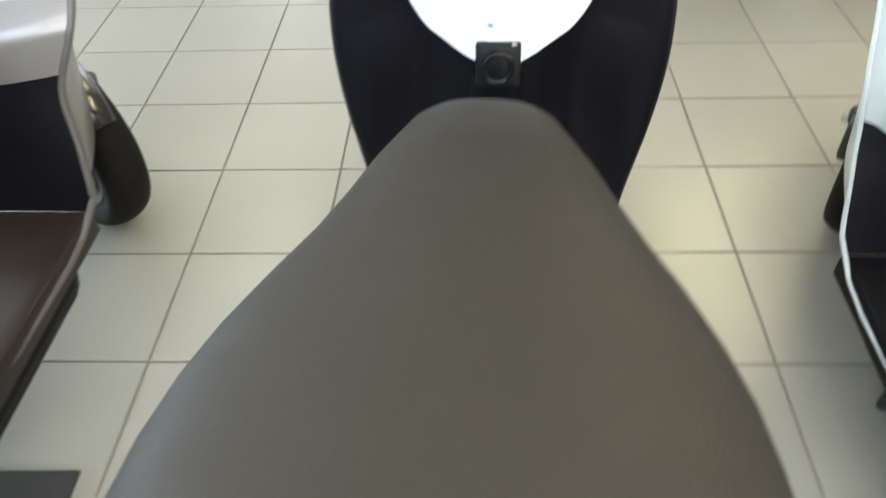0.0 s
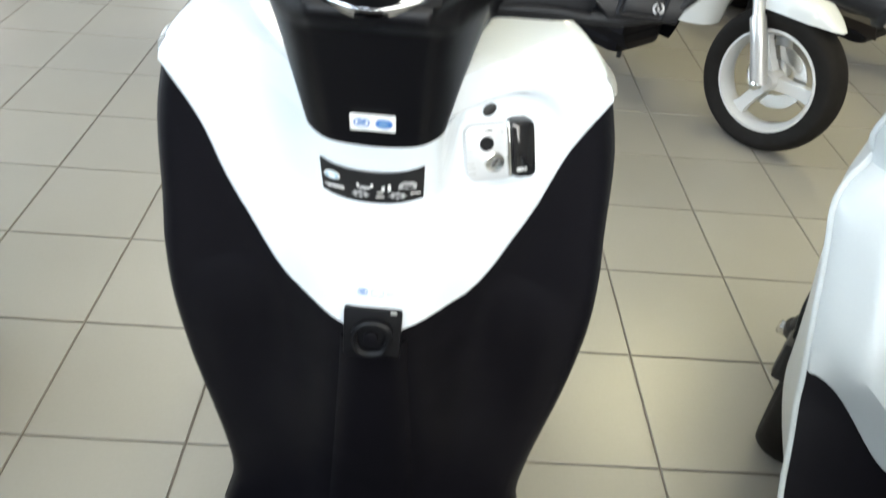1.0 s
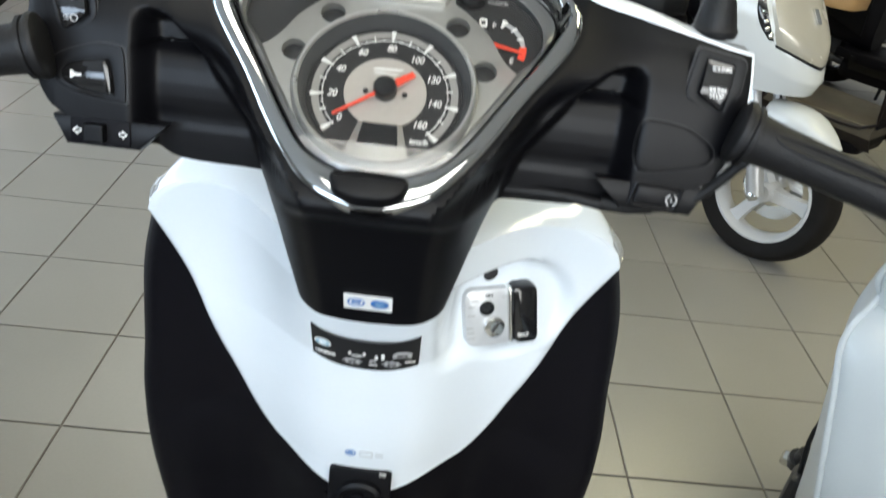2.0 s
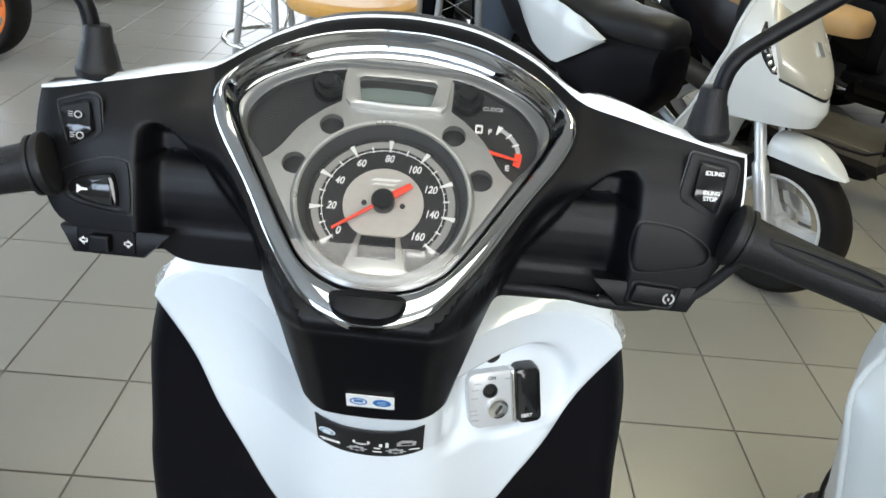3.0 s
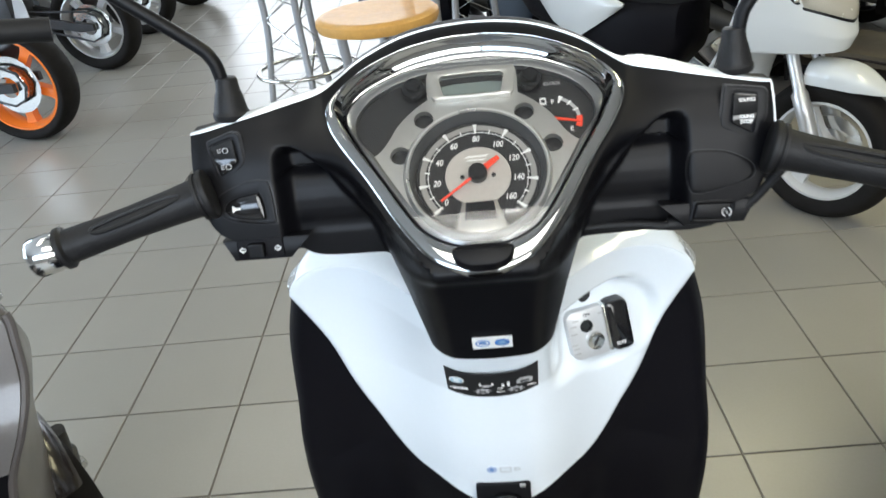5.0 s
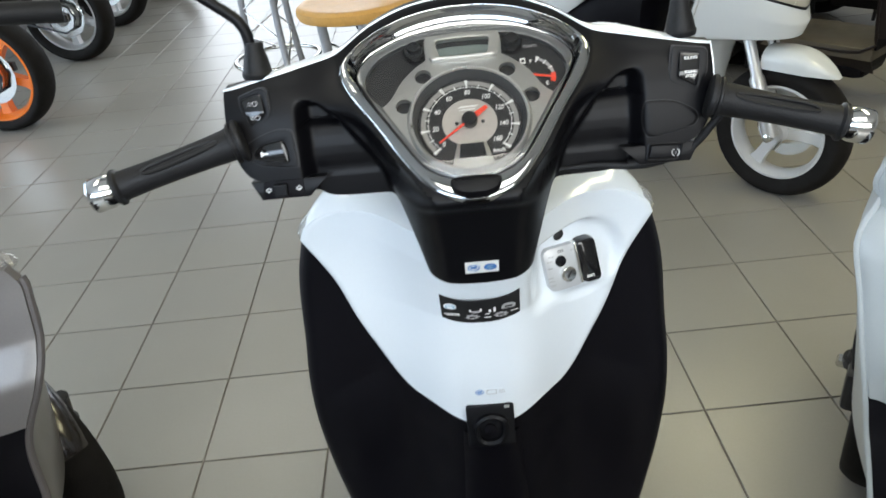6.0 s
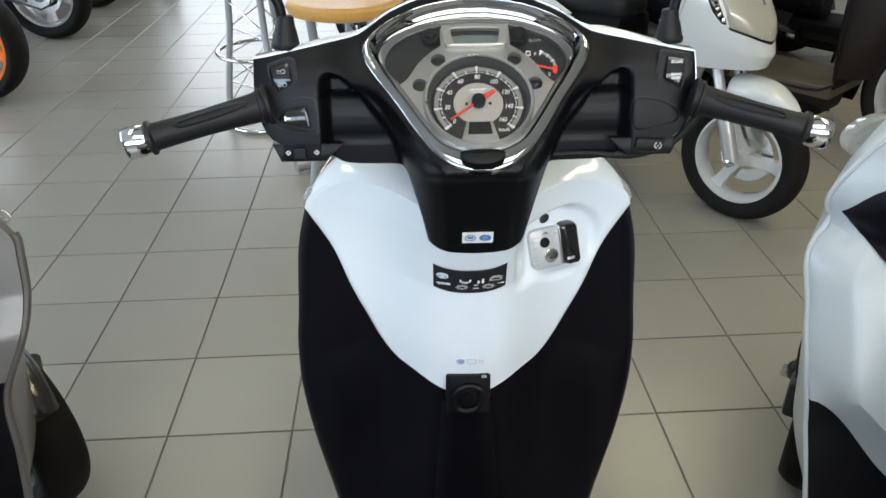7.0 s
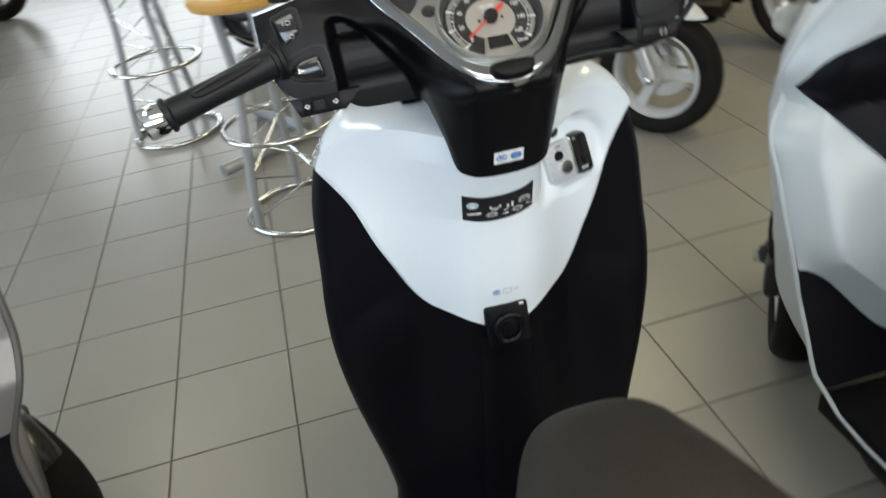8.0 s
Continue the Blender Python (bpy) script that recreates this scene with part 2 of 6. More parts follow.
def radial(outline, n, centre=(0, 0)):
    """The closed outline met by n rays from its centre, clockwise from the top, for frames between two outlines."""
    o = [np.array(q, float) - centre for q in outline]
    p = [o[i] + (o[(i + 1) % len(o)] - o[i]) * k / 8 for i in range(len(o)) for k in range(8)]
    ang = np.array([math.atan2(q[0], q[1]) for q in p])
    order = np.argsort(ang)
    a, r = ang[order], np.array([np.hypot(*p[i]) for i in order])
    a = np.concatenate((a - 2 * math.pi, a, a + 2 * math.pi))
    r = np.concatenate((r, r, r))
    res = []
    for j in range(n):
        t = -math.pi + 2 * math.pi * j / n
        d = float(np.interp(t, a, r))
        res.append((centre[0] + d * math.sin(t), centre[1] + d * math.cos(t)))
    return res


def sheet(rows, thick=(0, 0.004, 0)):
    """A curved panel from rows of points, given thickness along a fixed way."""
    h, w = len(rows), len(rows[0])
    a = [tuple(p) for r in rows for p in r]
    t = np.array(thick)
    verts = a + [tuple(np.array(p) + t) for p in a]
    faces, k = [], h * w
    for i in range(h - 1):
        for j in range(w - 1):
            q = (i * w + j, i * w + j + 1, (i + 1) * w + j + 1, (i + 1) * w + j)
            faces += [q, tuple(k + c for c in reversed(q))]
    rim = [j for j in range(w)] + [i * w + w - 1 for i in range(1, h)] + [(h - 1) * w + j for j in range(w - 2, -1, -1)] + [i * w for i in range(h - 2, 0, -1)]
    for i, c in enumerate(rim):
        d = rim[(i + 1) % len(rim)]
        faces.append((c, d, k + d, k + c))
    return mesh(verts, faces)


def box(sx, sy, sz, bevel=0.003, m=None):
    bm = bmesh.new()
    bmesh.ops.create_cube(bm, size=1)
    bmesh.ops.scale(bm, vec=(sx, sy, sz), verts=bm.verts)
    bmesh.ops.bevel(bm, geom=list(bm.edges), offset=min(bevel, 0.45 * min(sx, sy, sz)), segments=2, affect="EDGES", profile=0.6)
    me = bpy.data.meshes.new("mesh")
    bm.to_mesh(me)
    bm.free()
    return moved(me, m) if m is not None else me


def writing(text, size, m, mat, parent, name="numeral", shear=0.0):
    cu = bpy.data.curves.new("text", "FONT")
    cu.body, cu.size, cu.align_x, cu.align_y, cu.shear, cu.extrude, cu.offset = text, size, "CENTER", "CENTER", shear, 0.0001, 0.022 * size
    ob = bpy.data.objects.new("text", cu)
    scene.collection.objects.link(ob)
    bpy.context.view_layer.update()
    me = bpy.data.meshes.new_from_object(ob.evaluated_get(bpy.context.evaluated_depsgraph_get()))
    bpy.data.objects.remove(ob)
    me.materials.clear()
    return part(name, moved(me, m), mat, parent)


def cut(me, cutter):
    """The mesh with the cutter's volume taken out of it."""
    a, b = bpy.data.objects.new("body", me), bpy.data.objects.new("drill", cutter)
    for ob in (a, b):
        scene.collection.objects.link(ob)
    k = a.modifiers.new("cut", "BOOLEAN")
    k.operation, k.object, k.solver = "DIFFERENCE", b, "EXACT"
    bpy.context.view_layer.update()
    made = bpy.data.meshes.new_from_object(a.evaluated_get(bpy.context.evaluated_depsgraph_get()))
    for ob in (a, b):
        bpy.data.objects.remove(ob)
    return mesh([v.co for v in made.vertices], [p.vertices for p in made.polygons])


def interp(x, table):
    return float(np.interp(x, [a for a, _ in table], [b for _, b in table]))


def smooth(x, a, b):
    t = min(1.0, max(0.0, (x - a) / (b - a)))
    return t * t * (3 - 2 * t)


def face_frame(place, normal, up=(0, 0, 1)):
    """A frame at place whose z is the normal and whose y is as near to up as can be."""
    z = Vector(normal).normalized()
    y = (Vector(up) - z * z.dot(Vector(up))).normalized()
    x = y.cross(z)
    m = Matrix((x, y, z)).transposed().to_4x4()
    m.translation = place
    return m


# ---- room ----
S = 0.305
X0, Y0 = 0.1525, 0.0
XW, XE, YS, YN, HIGH = -6.0, 5.6, -5.0, 9.0, 3.4
tagged(part("floor", box(XE - XW, YN - YS, 0.05, 0.001, pose((XW + XE) / 2, (YS + YN) / 2, -0.029)), GROUT), "dirty grey grout bed of the showroom floor", "floor", kind="structure")
FLOOR = bpy.data.objects["floor"]


def wall(name, place, sx, sy, holes=()):
    """A wall with real window openings: holes are (from, to, sill, head) along its length."""
    along = sx > sy
    length = sx if along else sy
    cuts, pieces, last = sorted(holes), [], -length / 2
    for a, b, sill, head in cuts:
        pieces += [(last, a, 0, HIGH), (a, b, 0, sill), (a, b, head, HIGH)]
        last = b
    pieces.append((last, length / 2, 0, HIGH))
    meshes = []
    for a, b, z0, z1 in pieces:
        m = pose((a + b) / 2 if along else 0, 0 if along else (a + b) / 2, (z0 + z1) / 2)
        meshes.append(box(b - a if along else sx, sy if along else b - a, z1 - z0, 0.001, m))
    return tagged(part(name, join(*meshes), WALL, None, m=pose(*place)), "unseen plaster wall added round the showroom", "wall", kind="structure")


# Unseen shell added to hold the light, toned down for darker reflections.
wall("wall_north", ((XW + XE) / 2, YN + 0.1, 0), XE - XW + 0.4, 0.2, [(-3.2, 3.9, 0.5, 2.9)])
wall("wall_south", ((XW + XE) / 2, YS - 0.1, 0), XE - XW + 0.4, 0.2, [(-3.4, 3.0, 1.35, 3.05)])
wall("wall_west", (XW - 0.1, (YS + YN) / 2, 0), 0.2, YN - YS, [(-3.6, 2.6, 0.5, 2.9)])
wall("wall_east", (XE + 0.1, (YS + YN) / 2, 0), 0.2, YN - YS)
tagged(part("ceiling", box(XE - XW, YN - YS, 0.1, 0.001, pose((XW + XE) / 2, (YS + YN) / 2, HIGH + 0.05)), CEIL), "unseen plain ceiling added over the showroom", "ceiling", kind="structure")


def tile_mesh(sx, sy):
    e = 0.0012
    a, b = sx / 2, sy / 2
    v = [(-a, -b, -0.006), (a, -b, -0.006), (a, b, -0.006), (-a, b, -0.006), (-a, -b, -e), (a, -b, -e), (a, b, -e), (-a, b, -e),
         (-a + e, -b + e, 0), (a - e, -b + e, 0), (a - e, b - e, 0), (-a + e, b - e, 0)]
    f = [(0, 1, 5, 4), (1, 2, 6, 5), (2, 3, 7, 6), (3, 0, 4, 7), (4, 5, 9, 8), (5, 6, 10, 9), (6, 7, 11, 10), (7, 4, 8, 11), (8, 9, 10, 11)]
    return v, f


# ---- the white scooter in the middle ----
SC = thing("scooter", pose(-0.086, -0.69, 0, 0, 0, -2.6), "white and black step-through scooter with brown-grey seat on tiled floor", "scooter")
HB = pose(0.0033, 0, 0, 0, 0, 1.1)

SHIELD_W = [(0.28, 0.205), (0.35, 0.186), (0.42, 0.190), (0.50, 0.203), (0.57, 0.214), (0.65, 0.221), (0.72, 0.219), (0.78, 0.212), (0.865, 0.203), (0.925, 0.188)]
SHIELD_MID = [(0.28, 0.05), (0.50, 0.036), (0.60, 0.030), (0.72, 0.019), (0.80, 0.008), (0.86, -0.003), (0.905, -0.020), (0.94, -0.034), (0.99, -0.045)]
V_HALF = [(0.690, 0.026), (0.692, 0.029), (0.700, 0.047), (0.708, 0.0652), (0.714, 0.080), (0.718, 0.0888), (0.7285, 0.0996), (0.7465, 0.1105), (0.77, 0.1205), (0.82, 0.140), (0.875, 0.158), (0.927, 0.187), (0.941, 0.181), (0.953, 0.168), (0.963, 0.148), (0.971, 0.115), (0.974, 0.08)]
V_HALF_FINE = [(float(a), float(b)) for a, b in spline(V_HALF[:12], 6)] + [(float(a), float(b)) for a, b in spline(V_HALF[11:], 4)][1:]


def shield_y(x, z):
    """Depth of the inner leg shield: a hump in the middle, hollows beside it, edges turned towards the rider."""
    edge, mid = 0.074, interp(z, SHIELD_MID)
    hump = 1 / (1 + (abs(x) / interp(z, [(0.3, 0.085), (0.65, 0.075), (0.8, 0.085), (0.95, 0.085)])) ** interp(z, [(0.60, 4.8), (0.71, 3.2)]))
    y = edge + (mid - edge) * hump
    y += 0.010 * math.exp(-((abs(x) - 0.125) / 0.05) ** 2) * smooth(z, 0.42, 0.6) * (1 - smooth(z, 0.70, 0.86))
    # knee pads below a slanting crease
    below = 0.742 - 0.42 * (abs(x) - 0.10) - z
    if below > 0:
        y -= 0.008 * (1 - math.exp(-below / 0.035)) * smooth(abs(x), 0.098, 0.135) * (1 - smooth(abs(x), 0.17, 0.215)) * (1 - smooth(below, 0.06, 0.24))
    if x > 0:
        y += 0.011 * (1 - smooth(math.hypot((x - 0.108) / 0.050, (z - 0.889) / 0.052), 0.68, 1.04))
        dish = smooth(x, 0.048, 0.068) * (1 - smooth(x, 0.134, 0.154)) * smooth(z, 0.838, 0.862) * (1 - smooth(z, 0.924 - 6.0 * max(0.0, x - 0.10) ** 2 / 0.1, 0.944))
        y += (0.050 + 0.35 * (x - 0.0985) + 0.24 * (z - 0.886) - y) * dish
    return y


def rows_between(levels, half, count, lift=0.0, drop=None):
    rows = []
    for z in levels:
        w = half(z)
        rows.append([(w * s, shield_y(w * s, z) - lift + (drop(s) if drop else 0), z) for s in np.linspace(-1, 1, count)])
    return rows


part("inner_leg_shield", sheet(rows_between(np.linspace(0.28, 0.925, 112), lambda z: interp(z, [(float(a), float(b)) for a, b in spline(SHIELD_W, 5)]), 65,
     drop=lambda s: 0.012 * max(0, (abs(s) - 0.93) / 0.07) ** 2), (0, 0.012, 0)), BLACK_SOFT, SC, "black textured plastic")
LEVELS = sorted({a for a, _ in V_HALF_FINE} | {float(a) for a in np.linspace(0.83, 0.945, 47)})
part("inner_panel", sheet(rows_between(LEVELS, lambda z: interp(z, V_HALF_FINE), 81, 0.004, lambda s: 0.003 * max(0, (abs(s) - 0.96) / 0.04) ** 2), (0, 0.012, 0)), WHITE, SC, "glossy white painted panel")


def front_rows():
    rows = []
    for z in np.linspace(0.36, 0.985, 24):
        w = interp(z, SHIELD_W) * 0.985 if z < 0.925 else interp(z, V_HALF) * 0.985
        bulge = interp(z, [(0.36, 0.13), (0.6, 0.17), (0.8, 0.17), (0.93, 0.13), (0.99, 0.10)])
        rows.append([(w * s, 0.088 + bulge * (1 - abs(s) ** 2.6), z) for s in np.linspace(-1, 1, 33)])
    for f in (0.95, 0.8, 0.5, 0.2, 0.0):
        rows.append([(w * s, 0.088 - 0.03 * (1 - f) + bulge * f * (1 - abs(s) ** 2.6), 0.9855) for s in np.linspace(-1, 1, 33)])
    return rows


part("front_cover", sheet(front_rows(), (0, -0.004, 0)), WHITE, SC, "white painted front cover")


def shoulder_rows():
    """The rounded top between the inner panel's upper edge and the front cover."""
    edge = sorted((w, z) for z, w in V_HALF[11:])
    rows = []
    for v in np.linspace(0, 1, 12):
        row = []
        for x in np.linspace(-0.176, 0.176, 73):
            z0 = interp(abs(x), edge)
            y0 = shield_y(x, z0) - 0.003
            crown = 0.985 - 14 * max(0.0, abs(x) - 0.128) ** 2
            y1 = 0.098 - 0.5 * max(0.0, abs(x) - 0.13)
            row.append((x, y0 + (y1 - y0) * v, z0 + (max(crown, z0) - z0) * math.sin(math.pi / 2 * v) ** 0.8))
        rows.append(row)
    return rows


part("shoulder", sheet(shoulder_rows(), (0, 0.002, -0.004)), WHITE, SC, "white painted top of the leg shield")
for s in (-1, 1):
    corner = [(s * (w - 0.002), shield_y(s * w, z) + 0.009, z + 0.002) for z, w in ((0.924, 0.1870), (0.934, 0.1852), (0.946, 0.1770), (0.957, 0.1630))]
    indicator = part("turn_signal_lens", tube([tuple(float(a) for a in q) for q in spline(corner, 3)], [0.0020, 0.0036, 0.0048, 0.0054, 0.0056, 0.0056, 0.0054, 0.0048, 0.0036, 0.0020], 12), LENS, SC, "clear ribbed turn signal lens")
    for k in range(1, 5):
        q = corner[1 + k // 3]
        part("rib", box(0.0012, 0.012, 0.012, 0.0004, pose(q[0] - s * 0.0028 * (k % 3), q[1], q[2] + 0.0024 * (k % 3))), LENS, indicator)


def on_shield(x, z, lift=0.0):
    """Frame on the inner shield, its z towards the rider."""
    e = 0.006
    dx = (shield_y(x + e, z) - shield_y(x - e, z)) / (2 * e)
    dz = (shield_y(x, z + e) - shield_y(x, z - e)) / (2 * e)
    m = face_frame((x, shield_y(x, z), z), (dx, -1, dz))
    return m @ pose(0, 0, lift)


def rounded(w, h, r, n=5):
    """Outline of a rectangle with round corners."""
    res = []
    for cx, cy, a0 in ((w / 2 - r, h / 2 - r, 0), (-w / 2 + r, h / 2 - r, 90), (-w / 2 + r, -h / 2 + r, 180), (w / 2 - r, -h / 2 + r, 270)):
        for k in range(n + 1):
            a = radians(a0 + 90 * k / n)
            res.append((cx + r * math.cos(a), cy + r * math.sin(a)))
    return res


def ellipse(w, h, n=24, centre=(0, 0)):
    return [(centre[0] + w / 2 * math.cos(2 * math.pi * k / n), centre[1] + h / 2 * math.sin(2 * math.pi * k / n)) for k in range(n)]


# handlebar cover
COVER_TOP = [(0, 1.1642), (0.02, 1.1634), (0.039, 1.1614), (0.056, 1.1580), (0.075, 1.1520), (0.0875, 1.1468), (0.098, 1.1416), (0.108, 1.1370), (0.122, 1.1332), (0.152, 1.129), (0.190, 1.1225), (0.208, 1.119)]
COVER_LOW = [(0, 0.930), (0.02, 0.9315), (0.038, 0.9360), (0.0465, 0.9395), (0.0492, 0.9440), (0.0545, 0.970), (0.063, 1.000), (0.068, 1.014), (0.078, 1.018), (0.125, 1.020), (0.145, 1.031), (0.185, 1.046), (0.198, 1.056), (0.208, 1.078)]
BEZEL_OUT = [(0, 0.1130), (0.02, 0.1120), (0.050, 0.1050), (0.078, 0.0900), (0.097, 0.0740), (0.1055, 0.0630), (0.1068, 0.0545), (0.1045, 0.0450), (0.0965, 0.0290), (0.0770, -0.0010), (0.0600, -0.0300), (0.0440, -0.0530), (0.0310, -0.0665), (0.012, -0.0745), (0, -0.0755)]
BEZEL_IN = [(0, 0.0990), (0.02, 0.0980), (0.050, 0.0915), (0.074, 0.0800), (0.0870, 0.0690), (0.0930, 0.0585), (0.0925, 0.0490), (0.0845, 0.0310), (0.0660, 0.0000), (0.0485, -0.0285), (0.0370, -0.0430), (0.020, -0.0525), (0, -0.0550)]


def inside_bezel(x, v):
    ax, w = abs(x) / 0.93, 0.02 + (v - 0.02) / 0.93
    half = sorted(((q[1], q[0]) for q in BEZEL_OUT))
    return half[0][0] < w < half[-1][0] and ax < interp(w, half)


ARCH_HALF = [(0.92, 0.046), (0.944, 0.049), (0.97, 0.055), (1.0, 0.062), (1.036, 0.071), (1.050, 0.0770), (1.0655, 0.0880), (1.0834, 0.1030), (1.0936, 0.1140), (1.1030, 0.1240), (1.1075, 0.1310), (1.1100, 0.140), (1.113, 0.20)]
BEZEL_HALF = [(0.93, 0.028), (1.0, 0.030), (1.046, 0.034), (1.058, 0.047), (1.072, 0.064), (1.09, 0.081), (1.106, 0.098), (1.117, 0.107), (1.2, 0.120)]


HOLLOW = [(0.985, 0.033), (1.0, 0.027), (1.015, 0.0205), (1.030, 0.0172), (1.038, 0.0168), (1.0425, 0.0178), (1.047, 0.0175), (1.052, 0.0160), (1.058, 0.0148), (1.066, 0.0142), (1.074, 0.0146), (1.080, 0.0160), (1.0835, 0.0185), (1.0850, 0.0235), (1.0868, 0.0243), (1.0885, 0.0190), (1.106, 0.0160)]


def soft_min(a, b, r):
    h = max(0.0, min(1.0, 0.5 + 0.5 * (b - a) / r))
    return b + (a - b) * h - r * h * (1 - h)


def cover_y(x, z):
    """Depth of the handlebar cover: dial mount and column in the middle, switch housings outside, hollows between."""
    ax = abs(x)
    dial = -0.045 + (z - 1.09) * 1.376
    column = -0.050 - 0.42 * (z - 0.935)
    k = smooth(z, 1.026, 1.057)
    mid = column + (dial - column) * k
    over = max(0.0, ax - interp(z, BEZEL_HALF))
    mid += over * (2.0 - 1.6 * smooth(z, 1.075, 1.105)) * k + (1 - k) * 36 * over ** 2
    wing = -0.009 + (z - 1.121) * 0.29 - 0.004 * math.sin(math.pi * min(1, max(0, (z - 1.03) / 0.09)))
    wing += 14 * max(0.0, ax - 0.190) ** 2 + 10.0 * max(0.0, z - 1.095) ** 2
    high = smooth(z, 1.100, 1.125)
    blend = mid + (wing - mid) * smooth(ax, 0.094, 0.158)
    y = soft_min(mid, wing + 0.03 * (1 - smooth(z, 1.0, 1.033)), 0.010) * (1 - high) + blend * high
    edge = interp(z, ARCH_HALF)
    hollow = smooth(ax, edge - 0.003, edge + 0.010) * (1 - smooth(ax, 0.1365, 0.1495))
    floor_y = wing + interp(z, HOLLOW) * (1 - smooth(z, 1.098, 1.110))
    if floor_y > y:
        y += (floor_y - y) * hollow
    top = interp(ax, COVER_TOP)
    y += 0.7 * max(0.0, 0.0105 - (top - z)) * (1 - smooth(ax, 0.080, 0.112))
    v = (z - 1.09) / 0.588
    if inside_bezel(x, v):
        y += 0.052
    return min(y, 0.11)


def cover_grid():
    xs = sorted(set([round(float(a), 5) for a in np.concatenate((np.linspace(0, 0.04, 18), np.linspace(0.042, 0.085, 34), np.linspace(0.087, 0.15, 42), np.linspace(0.153, 0.208, 20)))]))
    xs = [-a for a in reversed(xs) if a > 0] + xs
    top, low = spline([(a, b) for a, b in COVER_TOP], 4), spline([(a, b) for a, b in COVER_LOW], 4)
    rows = []
    for x in xs:
        zt = interp(abs(x), [(float(a), float(b)) for a, b in top])
        zl = interp(abs(x), [(float(a), float(b)) for a, b in low])
        col = [(x, cover_y(x, z), z) for z in np.linspace(zl, zt, 84)]
        rows.append(col)
    return rows


GRID = cover_grid()
part("handlebar_cover", moved(sheet(GRID, (0, 0.016, 0)), HB), BLACK, SC, "black plastic handlebar cover")


def cowl_rows():
    rows = []
    for dy, dz, f in ((-0.0006, -0.0004, 1.0), (0.0, 0.0010, 1.001), (0.0022, 0.0010, 1.001), (0.006, -0.0030, 1.0), (0.014, -0.0115, 0.995), (0.022, -0.022, 0.98), (0.028, -0.036, 0.96)):
        row = []
        for col in GRID:
            x, y, z = col[-1]
            ax = abs(x)
            shelf = smooth(ax, 0.092, 0.128) * (1 - smooth(ax, 0.13, 0.215)) * (0.028 if x > 0 else 0.017)
            row.append((x * f, y + dy + (shelf if dy > 0.001 else 0.0) * min(1.0, dy / 0.006), z + dz + (shelf * 0.12 if dy > 0.001 else 0)))
        rows.append(row)
    return rows


part("front_cowl", moved(sheet(cowl_rows(), (0, 0, -0.004)), HB), WHITE, SC, "white painted handlebar cowl")

for s in (-1, 1):
    part("cowl_end", moved(sheet([[(s * (0.2084 + 0.0012 * math.sin(math.pi * v)), cover_y(0.208, z) + (0.009 if s < 0 else -0.0004) + 0.022 * v, z - 0.020 * v) for v in np.linspace(0, 1, 6)] for z in np.linspace(1.088, 1.1186, 10)], (-0.0022 * s, 0, 0)), HB), WHITE, SC)

part("headlamp_nacelle", moved(loft([[(0.155 * w * math.cos(a), y, 1.088 + 0.038 * h * math.sin(a)) for a in np.linspace(0, 2 * math.pi, 32, endpoint=False)] for y, w, h in ((0.045, 0.55, 0.6), (0.06, 0.9, 0.8), (0.10, 0.95, 0.95), (0.135, 0.75, 0.8), (0.15, 0.4, 0.4))]), HB), BLACK, SC)
part("headlamp", moved(loft([[(0.10 * w * math.cos(a), y, 1.088 + 0.032 * w * math.sin(a)) for a in np.linspace(0, 2 * math.pi, 28, endpoint=False)] for y, w in ((0.135, 1.0), (0.150, 0.96), (0.162, 0.7), (0.166, 0.2))]), HB), LENS, SC, "clear headlamp glass")

def clear_cover():
    m = bpy.data.materials.new("clear_gauge_glass")
    m.use_nodes = True
    n, l = m.node_tree.nodes, m.node_tree.links
    mixer, gloss, clear, fres = (n.new("ShaderNode" + k) for k in ("MixShader", "BsdfGlossy", "BsdfTransparent", "Fresnel"))
    gloss.inputs["Roughness"].default_value = 0.02
    clear.inputs["Color"].default_value = (0.96, 0.96, 0.96, 1)
    fres.inputs["IOR"].default_value = 1.62
    l.new(fres.outputs[0], mixer.inputs[0])
    l.new(clear.outputs[0], mixer.inputs[1])
    l.new(gloss.outputs[0], mixer.inputs[2])
    l.new(mixer.outputs[0], n["Material Output"].inputs[0])
    return m


GLASS = clear_cover()

# instrument cluster
DIAL = HB @ face_frame((0, -0.045, 1.090), (0, -0.588, 0.809))
NR = 120
outer = radial([(float(a), float(b)) for a, b in spline(mirrored(BEZEL_OUT), 4, True)], NR, (0, 0.02))
inner = radial([(float(a), float(b)) for a, b in spline(mirrored(BEZEL_IN), 4, True)], NR, (0, 0.02))


def between(f, h):
    return [(a[0] + (b[0] - a[0]) * f, a[1] + (b[1] - a[1]) * f, h) for a, b in zip(outer, inner)]


GAUGE = part("instrument_cluster", moved(loft([between(1.04, -0.024), between(1.02, -0.0235)], True), DIAL), DIAL_BLACK, SC, "round speedometer in a silver panel")
# (share of the width at the sides, at the hood; height at the sides, at the hood)
BEZEL_PROFILE = [(0.0, 0.0, -0.012, -0.012), (0.0, 0.0, 0.0005, 0.0005), (0.03, 0.02, 0.0022, 0.0040), (0.08, 0.05, 0.0032, 0.0062), (0.30, 0.10, 0.0044, 0.0075), (0.60, 0.15, 0.0052, 0.0078), (0.76, 0.20, 0.0054, 0.0072), (0.82, 0.27, 0.0048, 0.0055),
                 (0.88, 0.42, 0.0030, 0.0022), (0.93, 0.62, 0.0004, -0.0008), (0.97, 0.82, -0.0020, -0.0028), (1.0, 1.0, -0.0036, -0.0036), (1.03, 1.03, -0.02, -0.02)]


